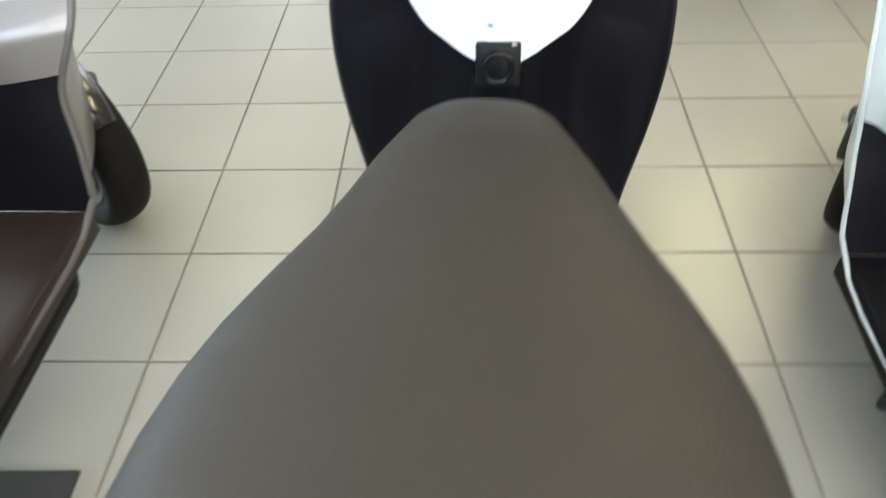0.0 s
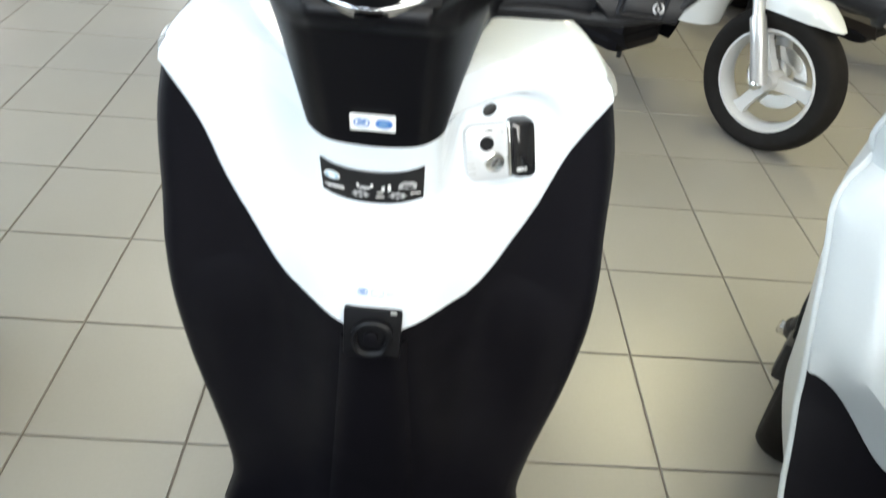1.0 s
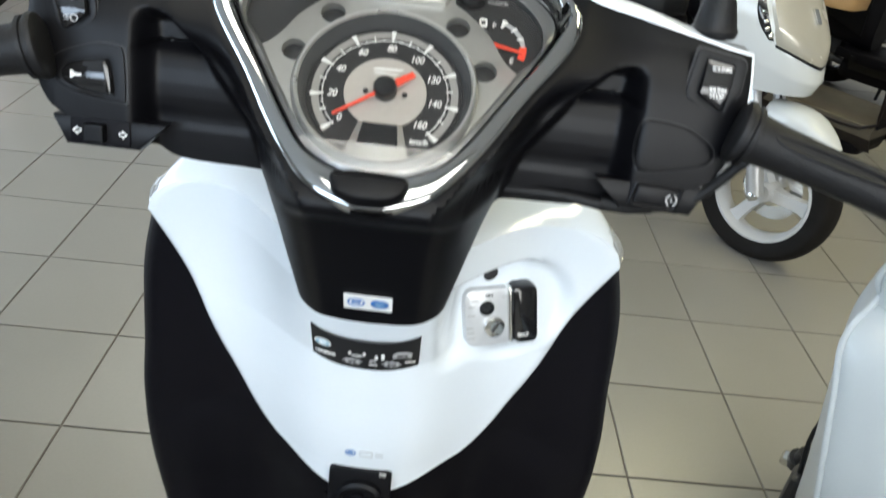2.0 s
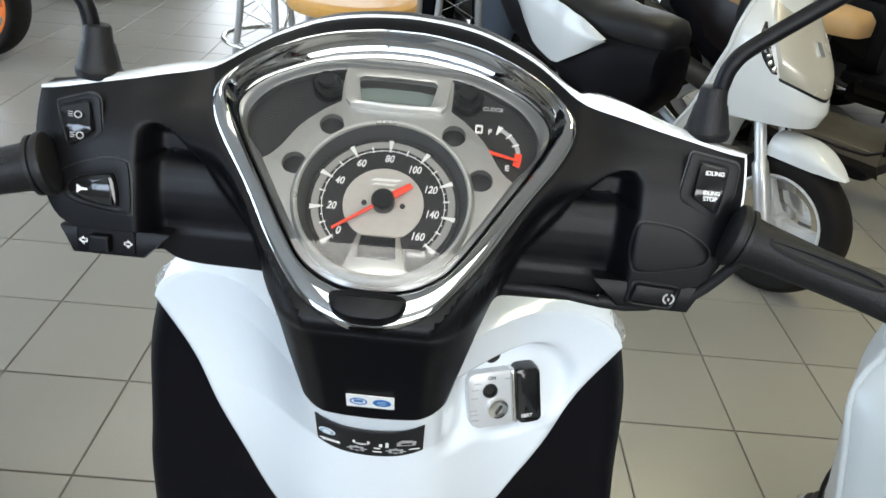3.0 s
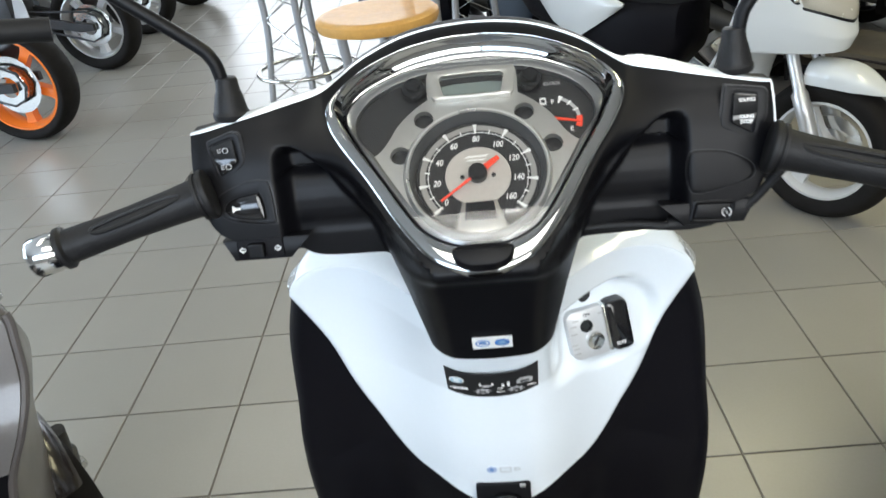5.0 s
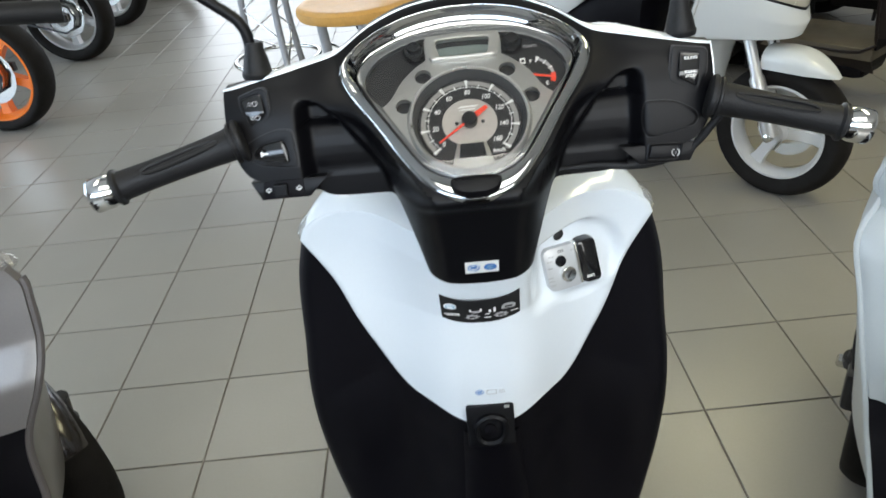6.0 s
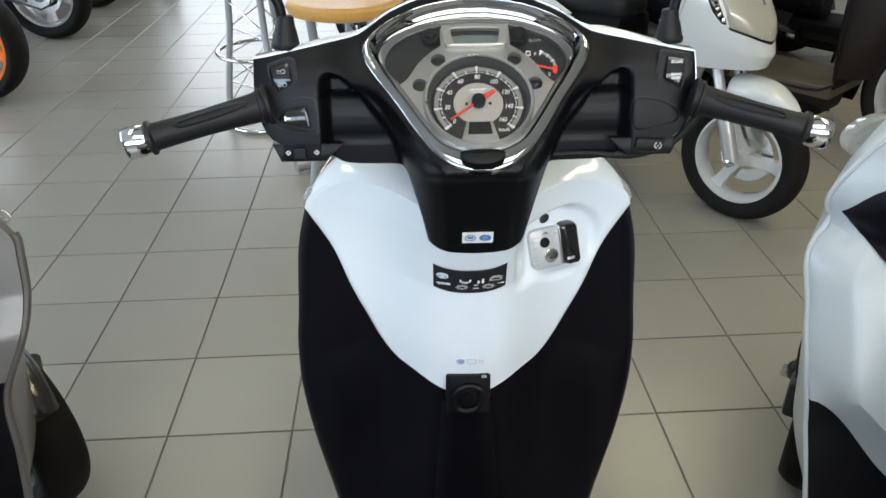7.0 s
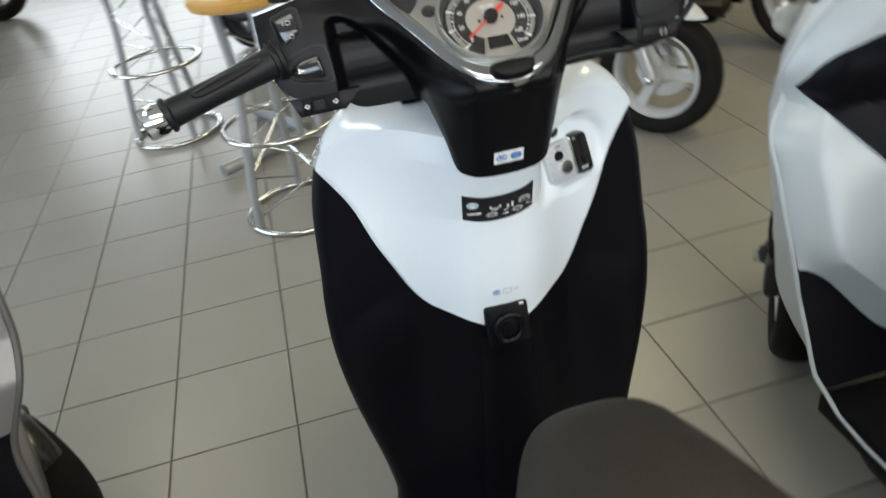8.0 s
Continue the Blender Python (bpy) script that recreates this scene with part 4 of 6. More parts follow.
# grips, bar ends, mirrors
for s in (-1, 1):
    inner_end, outer_end = Vector((0.2060 if s > 0 else -0.1990, -0.036, 1.0850 if s < 0 else 1.0835)), Vector((0.3190 if s > 0 else -0.3165, -0.066, 1.0618 if s < 0 else 1.0580))
    d = (outer_end - inner_end).normalized()
    ax = HB @ face_frame(inner_end, d, (0, 0, 1))
    length = (outer_end - inner_end).length
    prof = [(0.0090, -0.0095), (0.0160, -0.0090), (0.0180, -0.0078), (0.0186, -0.0055), (0.0182, -0.0042), (0.0162, -0.0036), (0.0162, -0.0022), (0.0174, -0.0016), (0.0174, 0.0006), (0.0146, 0.0014), (0.0138, 0.006), (0.0130, 0.02), (0.0120, 0.05), (0.0120, 0.075), (0.0126, length - 0.026), (0.0155, length - 0.024), (0.0155, length - 0.021), (0.0130, length - 0.0195)]
    grip = part("grip", moved(lathe(prof, 36), ax), RUBBER, SC, "black rubber handlebar grip")
    rib = [(0.0124 * math.cos(a), 0.0124 * math.sin(a), h * 0.95) for a, h in ((2.3, 0.012), (2.15, 0.03), (2.05, 0.055), (2.1, 0.075), (2.45, 0.078), (2.6, 0.055), (2.65, 0.03), (2.55, 0.014))]
    part("grip_pad", moved(tube([tuple(p) for p in spline(rib, 4, True)], 0.0017, 6, True), ax @ pose(0, 0, 0, 0, 0, -90 if s < 0 else 0)), RUBBER, grip)
    end = part("bar_end", moved(lathe([(0.009, length - 0.021), (0.0130, length - 0.019), (0.0145, length - 0.015), (0.0145, length - 0.002), (0.0130, length), (0.006, length + 0.0005), (0.0001, length - 0.0005)], 32), ax), CHROME, SC, "polished chrome bar end")
    mirror = part("mirror", moved(lathe([(0.0128, 0.0), (0.0134, 0.002), (0.0134, 0.0045), (0.0124, 0.0056), (0.0116, 0.010), (0.0094, 0.0195), (0.0087, 0.0205), (0.0078, 0.0285), (0.0070, 0.0302), (0.005, 0.0306)], 24), HB @ pose(0.182 * s + 0.0035, 0.0125, 1.1245, -4, -4 * s, 0)), RUBBER, SC, "black mirror arm in a rubber boot")
    stem = spline([(0.1832 * s, 0.015, 1.150), (0.1838 * s, 0.016, 1.160), (0.1870 * s, 0.017, 1.171), (0.1990 * s, 0.018, 1.184), (0.256 * s, 0.018, 1.230), (0.330 * s, 0.016, 1.290)], 6)
    part("stem", moved(tube(stem, 0.0049, 14), HB @ pose(0.0035, -0.0015, -0.0025)), BLACK, mirror, "satin black bent stem")
    part("mirror_head", moved(loft([[(0.385 * s + r * 0.072 * math.cos(a), y, 1.323 + r * 0.046 * math.sin(a)) for a in np.linspace(0, 2 * math.pi, 28, endpoint=False)] for r, y in ((1, -0.004), (1.02, 0.0), (0.98, 0.012), (0.7, 0.028), (0.2, 0.034))]), HB), BLACK, mirror)
part("cable", moved(tube(spline([(0.052, -0.008, 1.018), (0.075, -0.016, 1.023), (0.11, -0.022, 1.026), (0.145, -0.028, 1.026), (0.185, -0.030, 1.036), (0.21, -0.035, 1.07)], 6), 0.0035, 10), HB), RUBBER, SC, "black control cable")
part("cable_sleeve", moved(tube([(0.135, -0.0260, 1.0262), (0.15, -0.0280, 1.0266), (0.165, -0.0290, 1.0295)], 0.0048, 10), HB), RUBBER, SC)


# stickers, hook, key panel on the inner shield
def shield_patch(x0, x1, z0, z1, lift, sag=0.0, n=14):
    rows = []
    for v in np.linspace(0, 1, 8):
        rows.append([(x0 + (x1 - x0) * u, shield_y(x0 + (x1 - x0) * u, z0 + (z1 - z0) * v) - lift, z0 + (z1 - z0) * v - sag * (1 - (2 * u - 1) ** 2)) for u in np.linspace(0, 1, n)])
    return sheet(rows, (0, 0.0012, 0))


LABEL = part("warning_label", shield_patch(-0.0405, 0.0395, 0.862, 0.8985, 0.0058, 0.006), DIAL_BLACK, SC, "black warning label with white signs")


def sign(outline, x, z, mat, lift=0.0082, name="sign"):
    return part(name, moved(plate(outline, 0.0003), on_shield(x, z, lift)), mat, LABEL)


def burst(r0, r1, n):
    return [((r0, r1)[k % 2] * 1.25 * math.cos(math.pi * k / n), (r0, r1)[k % 2] * 0.8 * math.sin(math.pi * k / n)) for k in range(2 * n)]


sign(ellipse(0.0132, 0.0098), -0.0285, 0.8880, PRINT)
sign(ellipse(0.0112, 0.0080), -0.0285, 0.8880, PALE_BLUE, 0.0086, "disc")
for k in (-1, 0, 1):
    sign(rounded(0.0060, 0.0008, 0.0003, 1), -0.0285, 0.8880 + 0.0020 * k, PRINT, 0.0089, "sign_bar")
part("sign", moved(moved(arc_band(0.0040, 0.0056, -115, 115, 0.0, 20), Matrix.Diagonal((1.15, -0.8, 1, 1))), on_shield(-0.0055, 0.8810, 0.0084)), PRINT, LABEL)
sign(rounded(0.0110, 0.0016, 0.0006, 1), -0.0055, 0.8790, GREY_PRINT)
sign(burst(0.0062, 0.0040, 8), -0.0090, 0.8702, GREY_PRINT)
sign(burst(0.0062, 0.0040, 8), 0.0190, 0.8712, GREY_PRINT)
for x, z in ((-0.0090, 0.8702), (0.0190, 0.8712)):
    sign(rounded(0.0060, 0.0022, 0.0005, 1), x, z, DIAL_BLACK, 0.0086, "sign_bar")
sign([(-0.0070, -0.0042), (0.0070, -0.0042), (0.0070, 0.0020), (0.0030, 0.0042), (-0.0040, 0.0042), (-0.0070, 0.0010)], 0.0258, 0.8840, GREY_PRINT)
sign(rounded(0.0080, 0.0024, 0.0005, 1), 0.0258, 0.8832, DIAL_BLACK, 0.0086, "sign_bar")
for x, z, w, h in ((0.0085, 0.8790, 0.0024, 0.0045), (0.0130, 0.8805, 0.0024, 0.0075), (-0.0275, 0.8765, 0.0160, 0.0009), (-0.0265, 0.8745, 0.0140, 0.0009), (0.0060, 0.8685, 0.0070, 0.0009), (0.0310, 0.8745, 0.0080, 0.0009), (0.0060, 0.8740, 0.0050, 0.0009)):
    part("sign_bar", moved(plate(rounded(w, h, 0.0003, 1), 0.0004), on_shield(x, z, 0.0084)), PRINT, LABEL)
cs = face_frame((0, cover_y(0, 0.955), 0.955), (0, -0.92, -0.386))
STICK = part("sticker", moved(plate(rounded(0.0305, 0.0165, 0.001, 2), 0.0006), HB @ cs @ pose(0.0, 0.0, 0.0006)), PRINT, SC, "white sticker with two blue ovals")
part("blue_ring", moved(ring_plate(radial(ellipse(0.0112, 0.0094), 32), radial(ellipse(0.0090, 0.0074), 32), 0.0003), HB @ cs @ pose(-0.0074, 0, 0.0012)), BLUE, STICK)
part("sign_bar", moved(plate(rounded(0.0058, 0.0034, 0.0006, 1), 0.0003), HB @ cs @ pose(-0.0074, 0.0004, 0.0012)), BLUE, STICK)
part("blue_oval", moved(plate(ellipse(0.0116, 0.0096), 0.0003), HB @ cs @ pose(0.0074, 0, 0.0012)), BLUE, STICK)
part("sign_bar", moved(plate(rounded(0.0060, 0.0009, 0.0003, 1), 0.0003), HB @ cs @ pose(0.0070, 0.0014, 0.0016, 0, 0, 25)), PALE_BLUE, STICK)
part("sign_bar", moved(plate(rounded(0.0050, 0.0008, 0.0003, 1), 0.0003), HB @ cs @ pose(0.0080, -0.0014, 0.0016, 0, 0, 25)), PALE_BLUE, STICK)
SMALL = part("sticker", moved(plate(rounded(0.0300, 0.0095, 0.001, 2), 0.0004), on_shield(0.0020, 0.7438, 0.0046)), WHITE, SC, "small pale sticker with a blue dot")
part("blue_ring", moved(ring_plate(radial(ellipse(0.0094, 0.0086), 32), radial(ellipse(0.0076, 0.0068), 32), 0.0003), on_shield(-0.0095, 0.7443, 0.0052)), BLUE, SMALL)
part("sign_bar", moved(plate(rounded(0.0046, 0.0034, 0.0006, 1), 0.0003), on_shield(-0.0095, 0.7444, 0.0052)), BLUE, SMALL)
part("sign_bar", moved(ring_plate(radial(rounded(0.0112, 0.0078, 0.001), 32), radial(rounded(0.0100, 0.0066, 0.001), 32), 0.0003), on_shield(0.0038, 0.7440, 0.0052)), GREY_PRINT, SMALL)
for k in (-1, 1):
    part("sign_bar", moved(plate(rounded(0.0070, 0.0006, 0.0002, 1), 0.0003), on_shield(0.0150, 0.7440 + 0.0016 * k, 0.0052)), GREY_PRINT, SMALL)

hk = face_frame((0, shield_y(0, 0.695) - 0.007, 0.692), (0, -1, 0.14))
HOOK = part("luggage_hook", moved(plate(rounded(0.0550, 0.0580, 0.005), 0.010, 0.002), hk @ pose(0, 0, -0.004)), BLACK, SC, "black folding luggage hook")
part("hook_lever", moved(ring_plate(radial(smooth_outline([(-0.020, 0.002), (-0.012, 0.017), (0.004, 0.021), (0.018, 0.014), (0.019, -0.004), (0.010, -0.020), (-0.012, -0.020)]), 48), radial(smooth_outline([(-0.014, 0.002), (-0.008, 0.012), (0.003, 0.015), (0.012, 0.009), (0.013, -0.004), (0.006, -0.013), (-0.009, -0.013)]), 48), 0.006, lip=0.0018), hk @ pose(0, -0.003, 0.005)), BLACK, HOOK)
part("hook_core", moved(plate(ellipse(0.014, 0.016), 0.004, 0.001), hk @ pose(-0.001, -0.004, 0.005)), BLACK_SOFT, HOOK)
part("hook_stop", moved(box(0.006, 0.003, 0.003, 0.0008), hk @ pose(0.0195, 0.0265, 0.0068)), SILVER, HOOK, "small bright stop")
part("centre_tunnel", sheet([[(interp(z, [(0.28, 0.062), (0.67, 0.036)]) * s, shield_y(0, z) - 0.014 * (1 - abs(s) ** 4) + 0.006, z) for s in np.linspace(-1, 1, 17)] for z in np.linspace(0.28, 0.672, 18)], (0, 0.012, 0)), BLACK_SOFT, SC)

km = face_frame((0.0985, 0.045, 0.885), (0.35, -1, 0.24)) @ pose(-0.0035, 0, 0.0) @ Matrix.Scale(1.12, 4)
KEY = part("ignition_lock", moved(plate(skewed(0.0380, 0.0440, 0.008, -0.10), 0.010, 0.002), km @ pose(-0.0065, -0.001, -0.004)), KEY_SILVER, SC, "silver ignition lock plate with black seat opener")
part("seat_opener", moved(plate(skewed(0.0200, 0.0450, 0.006, -0.10), 0.0150, 0.004), km @ pose(0.0178, 0.0012, -0.004)), GLOSS_BLACK, KEY, "gloss black push lever")
part("opener_edge", moved(plate(skewed(0.0040, 0.0420, 0.0018, -0.10), 0.0125, 0.0015), km @ pose(0.0078, 0.0008, -0.004)), POLISHED, KEY, "bright edge beside the lever")
writing("SEAT", 0.0038, km @ pose(0.0168, -0.0138, 0.0112), PRINT, KEY, "lettering")
part("key_hole", moved(lathe([(0.0055, 0.0), (0.0052, 0.0012), (0.0038, 0.0012), (0.0030, -0.0005), (0.0001, -0.0006)], 24), km @ pose(-0.0100, 0.0065, 0.0062)), GLOSS_BLACK, KEY)
part("lock_cylinder", moved(lathe([(0.0075, 0.0), (0.0073, 0.003), (0.0045, 0.0035), (0.0001, 0.003)], 24), km @ pose(-0.0040, -0.0075, 0.0060)), POLISHED, KEY, "bright lock cylinder")
part("key_slot", moved(box(0.0018, 0.0075, 0.001, 0.0003), km @ pose(-0.0040, -0.0075, 0.0096, 0, 0, -35)), DIAL_BLACK, KEY)
writing("ON", 0.0036, km @ pose(-0.0090, 0.0160, 0.0062), DIAL_BLACK, KEY, "lettering")
for x, y in ((-0.021, 0.008), (-0.021, 0.0015), (-0.0215, -0.008), (-0.0205, -0.0115), (-0.0200, -0.0160), (0.0035, 0.0145), (-0.0190, 0.0125)):
    part("sign_bar", moved(plate(rounded(0.0055, 0.0010, 0.0003, 1), 0.0003), km @ pose(x, y, 0.0061)), GREY_PRINT, KEY)
# Flat black disc; the dark of the hooded recess is only its colour.
part("key_recess_hole", moved(plate(ellipse(0.0125, 0.0090), 0.0012, 0.0004), on_shield(0.0840, 0.9170, 0.0056) @ pose(0, 0, 0, 0, 0, 35)), DIAL_BLACK, SC)

for s in (-1, 1):
    lens = [[(s * (0.1860 - 0.020 * t + 0.0050 * math.cos(a) * w), 0.084 + 0.010 * math.sin(a) * w, 0.920 + 0.030 * t + 0.006 * math.cos(a) * w) for a in np.linspace(0, 2 * math.pi, 16, endpoint=False)] for t, w in ((-0.05, 0.2), (0.08, 0.8), (0.35, 1.0), (0.7, 0.9), (0.92, 0.6), (1.02, 0.2))]
    lamp = part("turn_signal_lens", loft(lens), LENS, SC, "clear ribbed turn signal lens")
    for k in range(8):
        t = 0.08 + 0.11 * k
        part("rib", tube([(s * (0.1890 - 0.020 * t + 0.003 * math.sin(math.pi * j / 4)), 0.073 + 0.005 * j, 0.924 + 0.030 * t + 0.003 * math.sin(math.pi * j / 4)) for j in range(5)], 0.0016, 6), LENS, lamp)

# footboard, seat and tail
FOOT = [(0.205, 0.07), (0.187, 0.03), (0.186, -0.02), (0.200, -0.10), (0.205, -0.25), (0.195, -0.40), (0.17, -0.46)]
part("footboard", moved(plate([(float(a), float(b)) for a, b in spline(FOOT, 4)] + [(-float(a), float(b)) for a, b in reversed(spline(FOOT, 4))], 0.05, 0.012), pose(0, 0, 0.245)), BLACK_SOFT, SC, "black ribbed footboard")
for s in (-1, 1):
    part("side_skirt", sheet([[(s * (0.180 - 0.03 * (1 - v)), y, 0.16 + 0.09 * v) for y in np.linspace(0.06, -0.55, 14)] for v in np.linspace(0, 1, 5)], (-0.004 * s, 0, 0)), WHITE, SC, "white painted side skirt")
    for k in range(7):
        part("foot_rib", box(0.075, 0.006, 0.003, 0.001, pose(0.125 * s, -0.06 - 0.028 * k, 0.296)), RUBBER, SC)


SEAT_HALF = [(-0.262, 0.012), (-0.276, 0.047), (-0.305, 0.064), (-0.345, 0.080), (-0.43, 0.113), (-0.49, 0.143), (-0.53, 0.158), (-0.58, 0.170), (-0.66, 0.176), (-0.80, 0.172), (-1.00, 0.150), (-1.12, 0.11), (-1.17, 0.06)]
SEAT_FINE = sorted((float(p), float(q)) for p, q in spline(SEAT_HALF, 4))


def seat_ring(y):
    w = interp(y, SEAT_FINE) + 0.006
    top = interp(y, [(-1.17, 0.91), (-1.0, 0.905), (-0.8, 0.880), (-0.5, 0.860), (-0.36, 0.856), (-0.30, 0.845), (-0.276, 0.826), (-0.262, 0.80)])
    base, ring = 0.735, []
    lean = -0.006 - 0.008 * smooth(-y, 0.40, 0.65)
    for k in range(33):
        a = math.pi * k / 32
        c, si = math.cos(a), math.sin(a)
        ring.append((w * math.copysign(abs(c) ** 0.75, c) + lean, y, base + (top - base) * si ** 0.42))
    ring += [(-w * 0.9 + lean, y, base - 0.012), (w * 0.9 + lean, y, base - 0.012)]
    return ring


part("seat", loft([seat_ring(y) for y in (-0.2615, -0.264, -0.268, -0.274, -0.282, -0.292, -0.307, -0.33, -0.36, -0.40, -0.44, -0.48, -0.52, -0.56, -0.60, -0.66, -0.75, -0.82, -0.9, -1.0, -1.07, -1.12, -1.15, -1.17)]), VINYL, SC, "brown-grey vinyl seat")
part("under_seat_body", loft([[(w * math.cos(a), y + 0.02 * abs(math.sin(a)), (z0 + z1) / 2 + (z1 - z0) / 2 * math.sin(a)) for a in np.linspace(0, 2 * math.pi, 24, endpoint=False)] for y, w, z0, z1 in ((-0.30, 0.045, 0.30, 0.735), (-0.34, 0.09, 0.28, 0.74), (-0.45, 0.13, 0.28, 0.74), (-0.6, 0.15, 0.36, 0.74), (-0.8, 0.155, 0.48, 0.75), (-1.0, 0.14, 0.56, 0.78), (-1.15, 0.09, 0.64, 0.80), (-1.22, 0.03, 0.70, 0.79))]), BLACK_SOFT, SC, "black body under the seat")
for s in (-1, 1):
    part("tail_cover", sheet([[(s * (interp(y, [(-1.2, 0.05), (-1.0, 0.150), (-0.75, 0.165), (-0.48, 0.140)]) + 0.012 * math.sin(math.pi * v)), y, interp(y, [(-1.2, 0.70), (-0.9, 0.58), (-0.48, 0.50)]) * (1 - v) + v * interp(y, [(-1.2, 0.80), (-0.48, 0.73)])) for y in np.linspace(-1.2, -0.48, 18)] for v in np.linspace(0, 1, 7)], (-0.004 * s, 0, 0)), WHITE, SC, "white painted tail cover")


# ---- wheels for all two-wheelers ----
def wheel(parent, m, radius, width, rim_mat, spokes, name, disc=True, rim_ratio=0.70, twin=False, wide=1.0, phase=0.0):
    """A wheel about the x axis of m: tyre, rim, spokes and brake disc."""
    turn = m @ pose(0, 0, 0, 0, 90, 0)
    w, r = width / 2, radius
    rr = radius * rim_ratio
    prof = [(rr, -w * 0.72), (rr + (r - rr) * 0.35, -w * 0.98), (r - (r - rr) * 0.30, -w), (r - (r - rr) * 0.08, -w * 0.62), (r, -w * 0.2), (r, w * 0.2), (r - (r - rr) * 0.08, w * 0.62), (r - (r - rr) * 0.30, w), (rr + (r - rr) * 0.35, w * 0.98), (rr, w * 0.72)]
    wh = part(name, moved(lathe([(float(a), float(b)) for a, b in spline(prof, 3)], 56, True), turn), TYRE, parent, "black rubber tyre")
    part("rim", moved(lathe([(rr * 1.01, -w * 0.78), (rr * 0.965, -w * 0.80), (rr * 0.93, -w * 0.62), (rr * 0.88, -w * 0.30), (rr * 0.88, w * 0.30), (rr * 0.93, w * 0.62), (rr * 0.965, w * 0.80), (rr * 1.01, w * 0.78), (rr * 1.01, 0.0)], 56, True), turn), rim_mat, wh)
    for k in range(spokes):
        a = 360 * k / spokes + 90 + phase
        sp = loft([[(x, -rr * f, z) for x, z in ((-t, -h), (t, -h), (t, h), (-t, h))] for f, t, h in ((0.14, rr * 0.11 * wide, w * 0.42), (0.4, rr * 0.085 * wide, w * 0.34), (0.75, rr * 0.095 * wide, w * 0.30), (0.91, rr * 0.13 * wide, w * 0.34))])
        if twin:
            sp = join(moved(sp.copy(), Matrix.Diagonal((0.45, 1, 1, 1)) @ pose(rr * 0.28, 0, 0)), moved(sp.copy(), Matrix.Diagonal((0.45, 1, 1, 1)) @ pose(-rr * 0.28, 0, 0)))
        part("spoke", moved(sp, turn @ pose(0, 0, 0, 0, 0, a)), rim_mat, wh)
    part("hub", moved(lathe([(0.0001, -w * 0.75), (rr * 0.16, -w * 0.75), (rr * 0.21, -w * 0.5), (rr * 0.21, w * 0.5), (rr * 0.16, w * 0.75), (0.0001, w * 0.75)], 28), turn), rim_mat, wh)
    if disc:
        part("brake_disc", moved(lathe([(rr * 0.36, 0.002), (rr * 0.62, 0.002), (rr * 0.62, -0.002), (rr * 0.36, -0.002)], 40, True), turn @ pose(0, 0, -w * 0.62)), POLISHED, wh)
    return wh


def arc_guard(parent, centre, radius, width, a0, a1, mat, name, label, m=None, crown=0.25):
    """A mudguard over a wheel, from angle a0 to a1 measured from straight ahead upwards."""
    rows = []
    for a in np.linspace(radians(a0), radians(a1), 22):
        taper = 0.7 + 0.3 * math.sin(math.pi * (a - radians(a0)) / (radians(a1) - radians(a0)))
        rows.append([(width / 2 * taper * s, centre[1] + (radius - crown * width * abs(s) ** 2.5) * math.cos(a), centre[2] + (radius - crown * width * abs(s) ** 2.5) * math.sin(a)) for s in np.linspace(-1, 1, 13)])
    me = sheet(rows, (0, 0, -0.003))
    return part(name, moved(me, m) if m is not None else me, mat, parent, label)


def wedge_guard(parent, r, mat, m):
    """A mudguard with deep flat-edged cheeks that runs out to a point ahead of the wheel."""
    rows = []
    for y in np.linspace(-0.075, 0.165, 28):
        top = math.sqrt(max(0.0, 0.292 ** 2 - (0.82 * (y + 0.01)) ** 2)) - 1.9 * max(0.0, y - 0.02) ** 2
        low = interp(y, [(-0.075, 0.222), (0.0, 0.226), (0.10, 0.222), (0.165, 0.214)])
        top = max(top, low + 0.002)
        w = interp(y, [(-0.075, 0.060), (0.0, 0.070), (0.08, 0.062), (0.135, 0.036), (0.165, 0.010)])
        rows.append([(w * math.copysign(abs(math.sin(a)) ** 0.7, math.sin(a)), y, r + low + (top - low) * max(0.0, math.cos(a)) ** 0.7) for a in np.linspace(-math.pi / 2, math.pi / 2, 17)])
    return part("front_mudguard", moved(sheet(rows, (0, 0, -0.003)), m), mat, parent, "painted mudguard with a pointed front")


wheel(SC, pose(0, 0.44, 0.27), 0.27, 0.085, ALLOY, 5, "front_wheel")
wheel(SC, pose(0, -0.87, 0.25), 0.25, 0.10, ALLOY, 5, "rear_wheel")
arc_guard(SC, (0, 0.44, 0.27), 0.295, 0.13, 10, 165, WHITE, "front_mudguard", "white painted mudguard")
for s in (-1, 1):
    part("fork_leg", tube([(0.062 * s, 0.44, 0.27), (0.062 * s, 0.33, 0.55), (0.05 * s, 0.22, 0.80)], 0.018, 12), ALLOY, SC)
part("engine", box(0.16, 0.42, 0.20, 0.05, pose(-0.03, -0.68, 0.29)), ENGINE, SC, "dark engine block")
part("centre_stand", join(tube([(-0.13, -0.62, 0.012), (-0.08, -0.60, 0.20), (0.08, -0.60, 0.20), (0.13, -0.62, 0.012)], 0.012, 10)), ENGINE, SC)
part("exhaust", tube([(0.10, -0.55, 0.24), (0.135, -0.68, 0.26), (0.14, -0.75, 0.28), (0.145, -1.05, 0.36)], [0.02, 0.022, 0.048, 0.05], 20), ENGINE, SC)
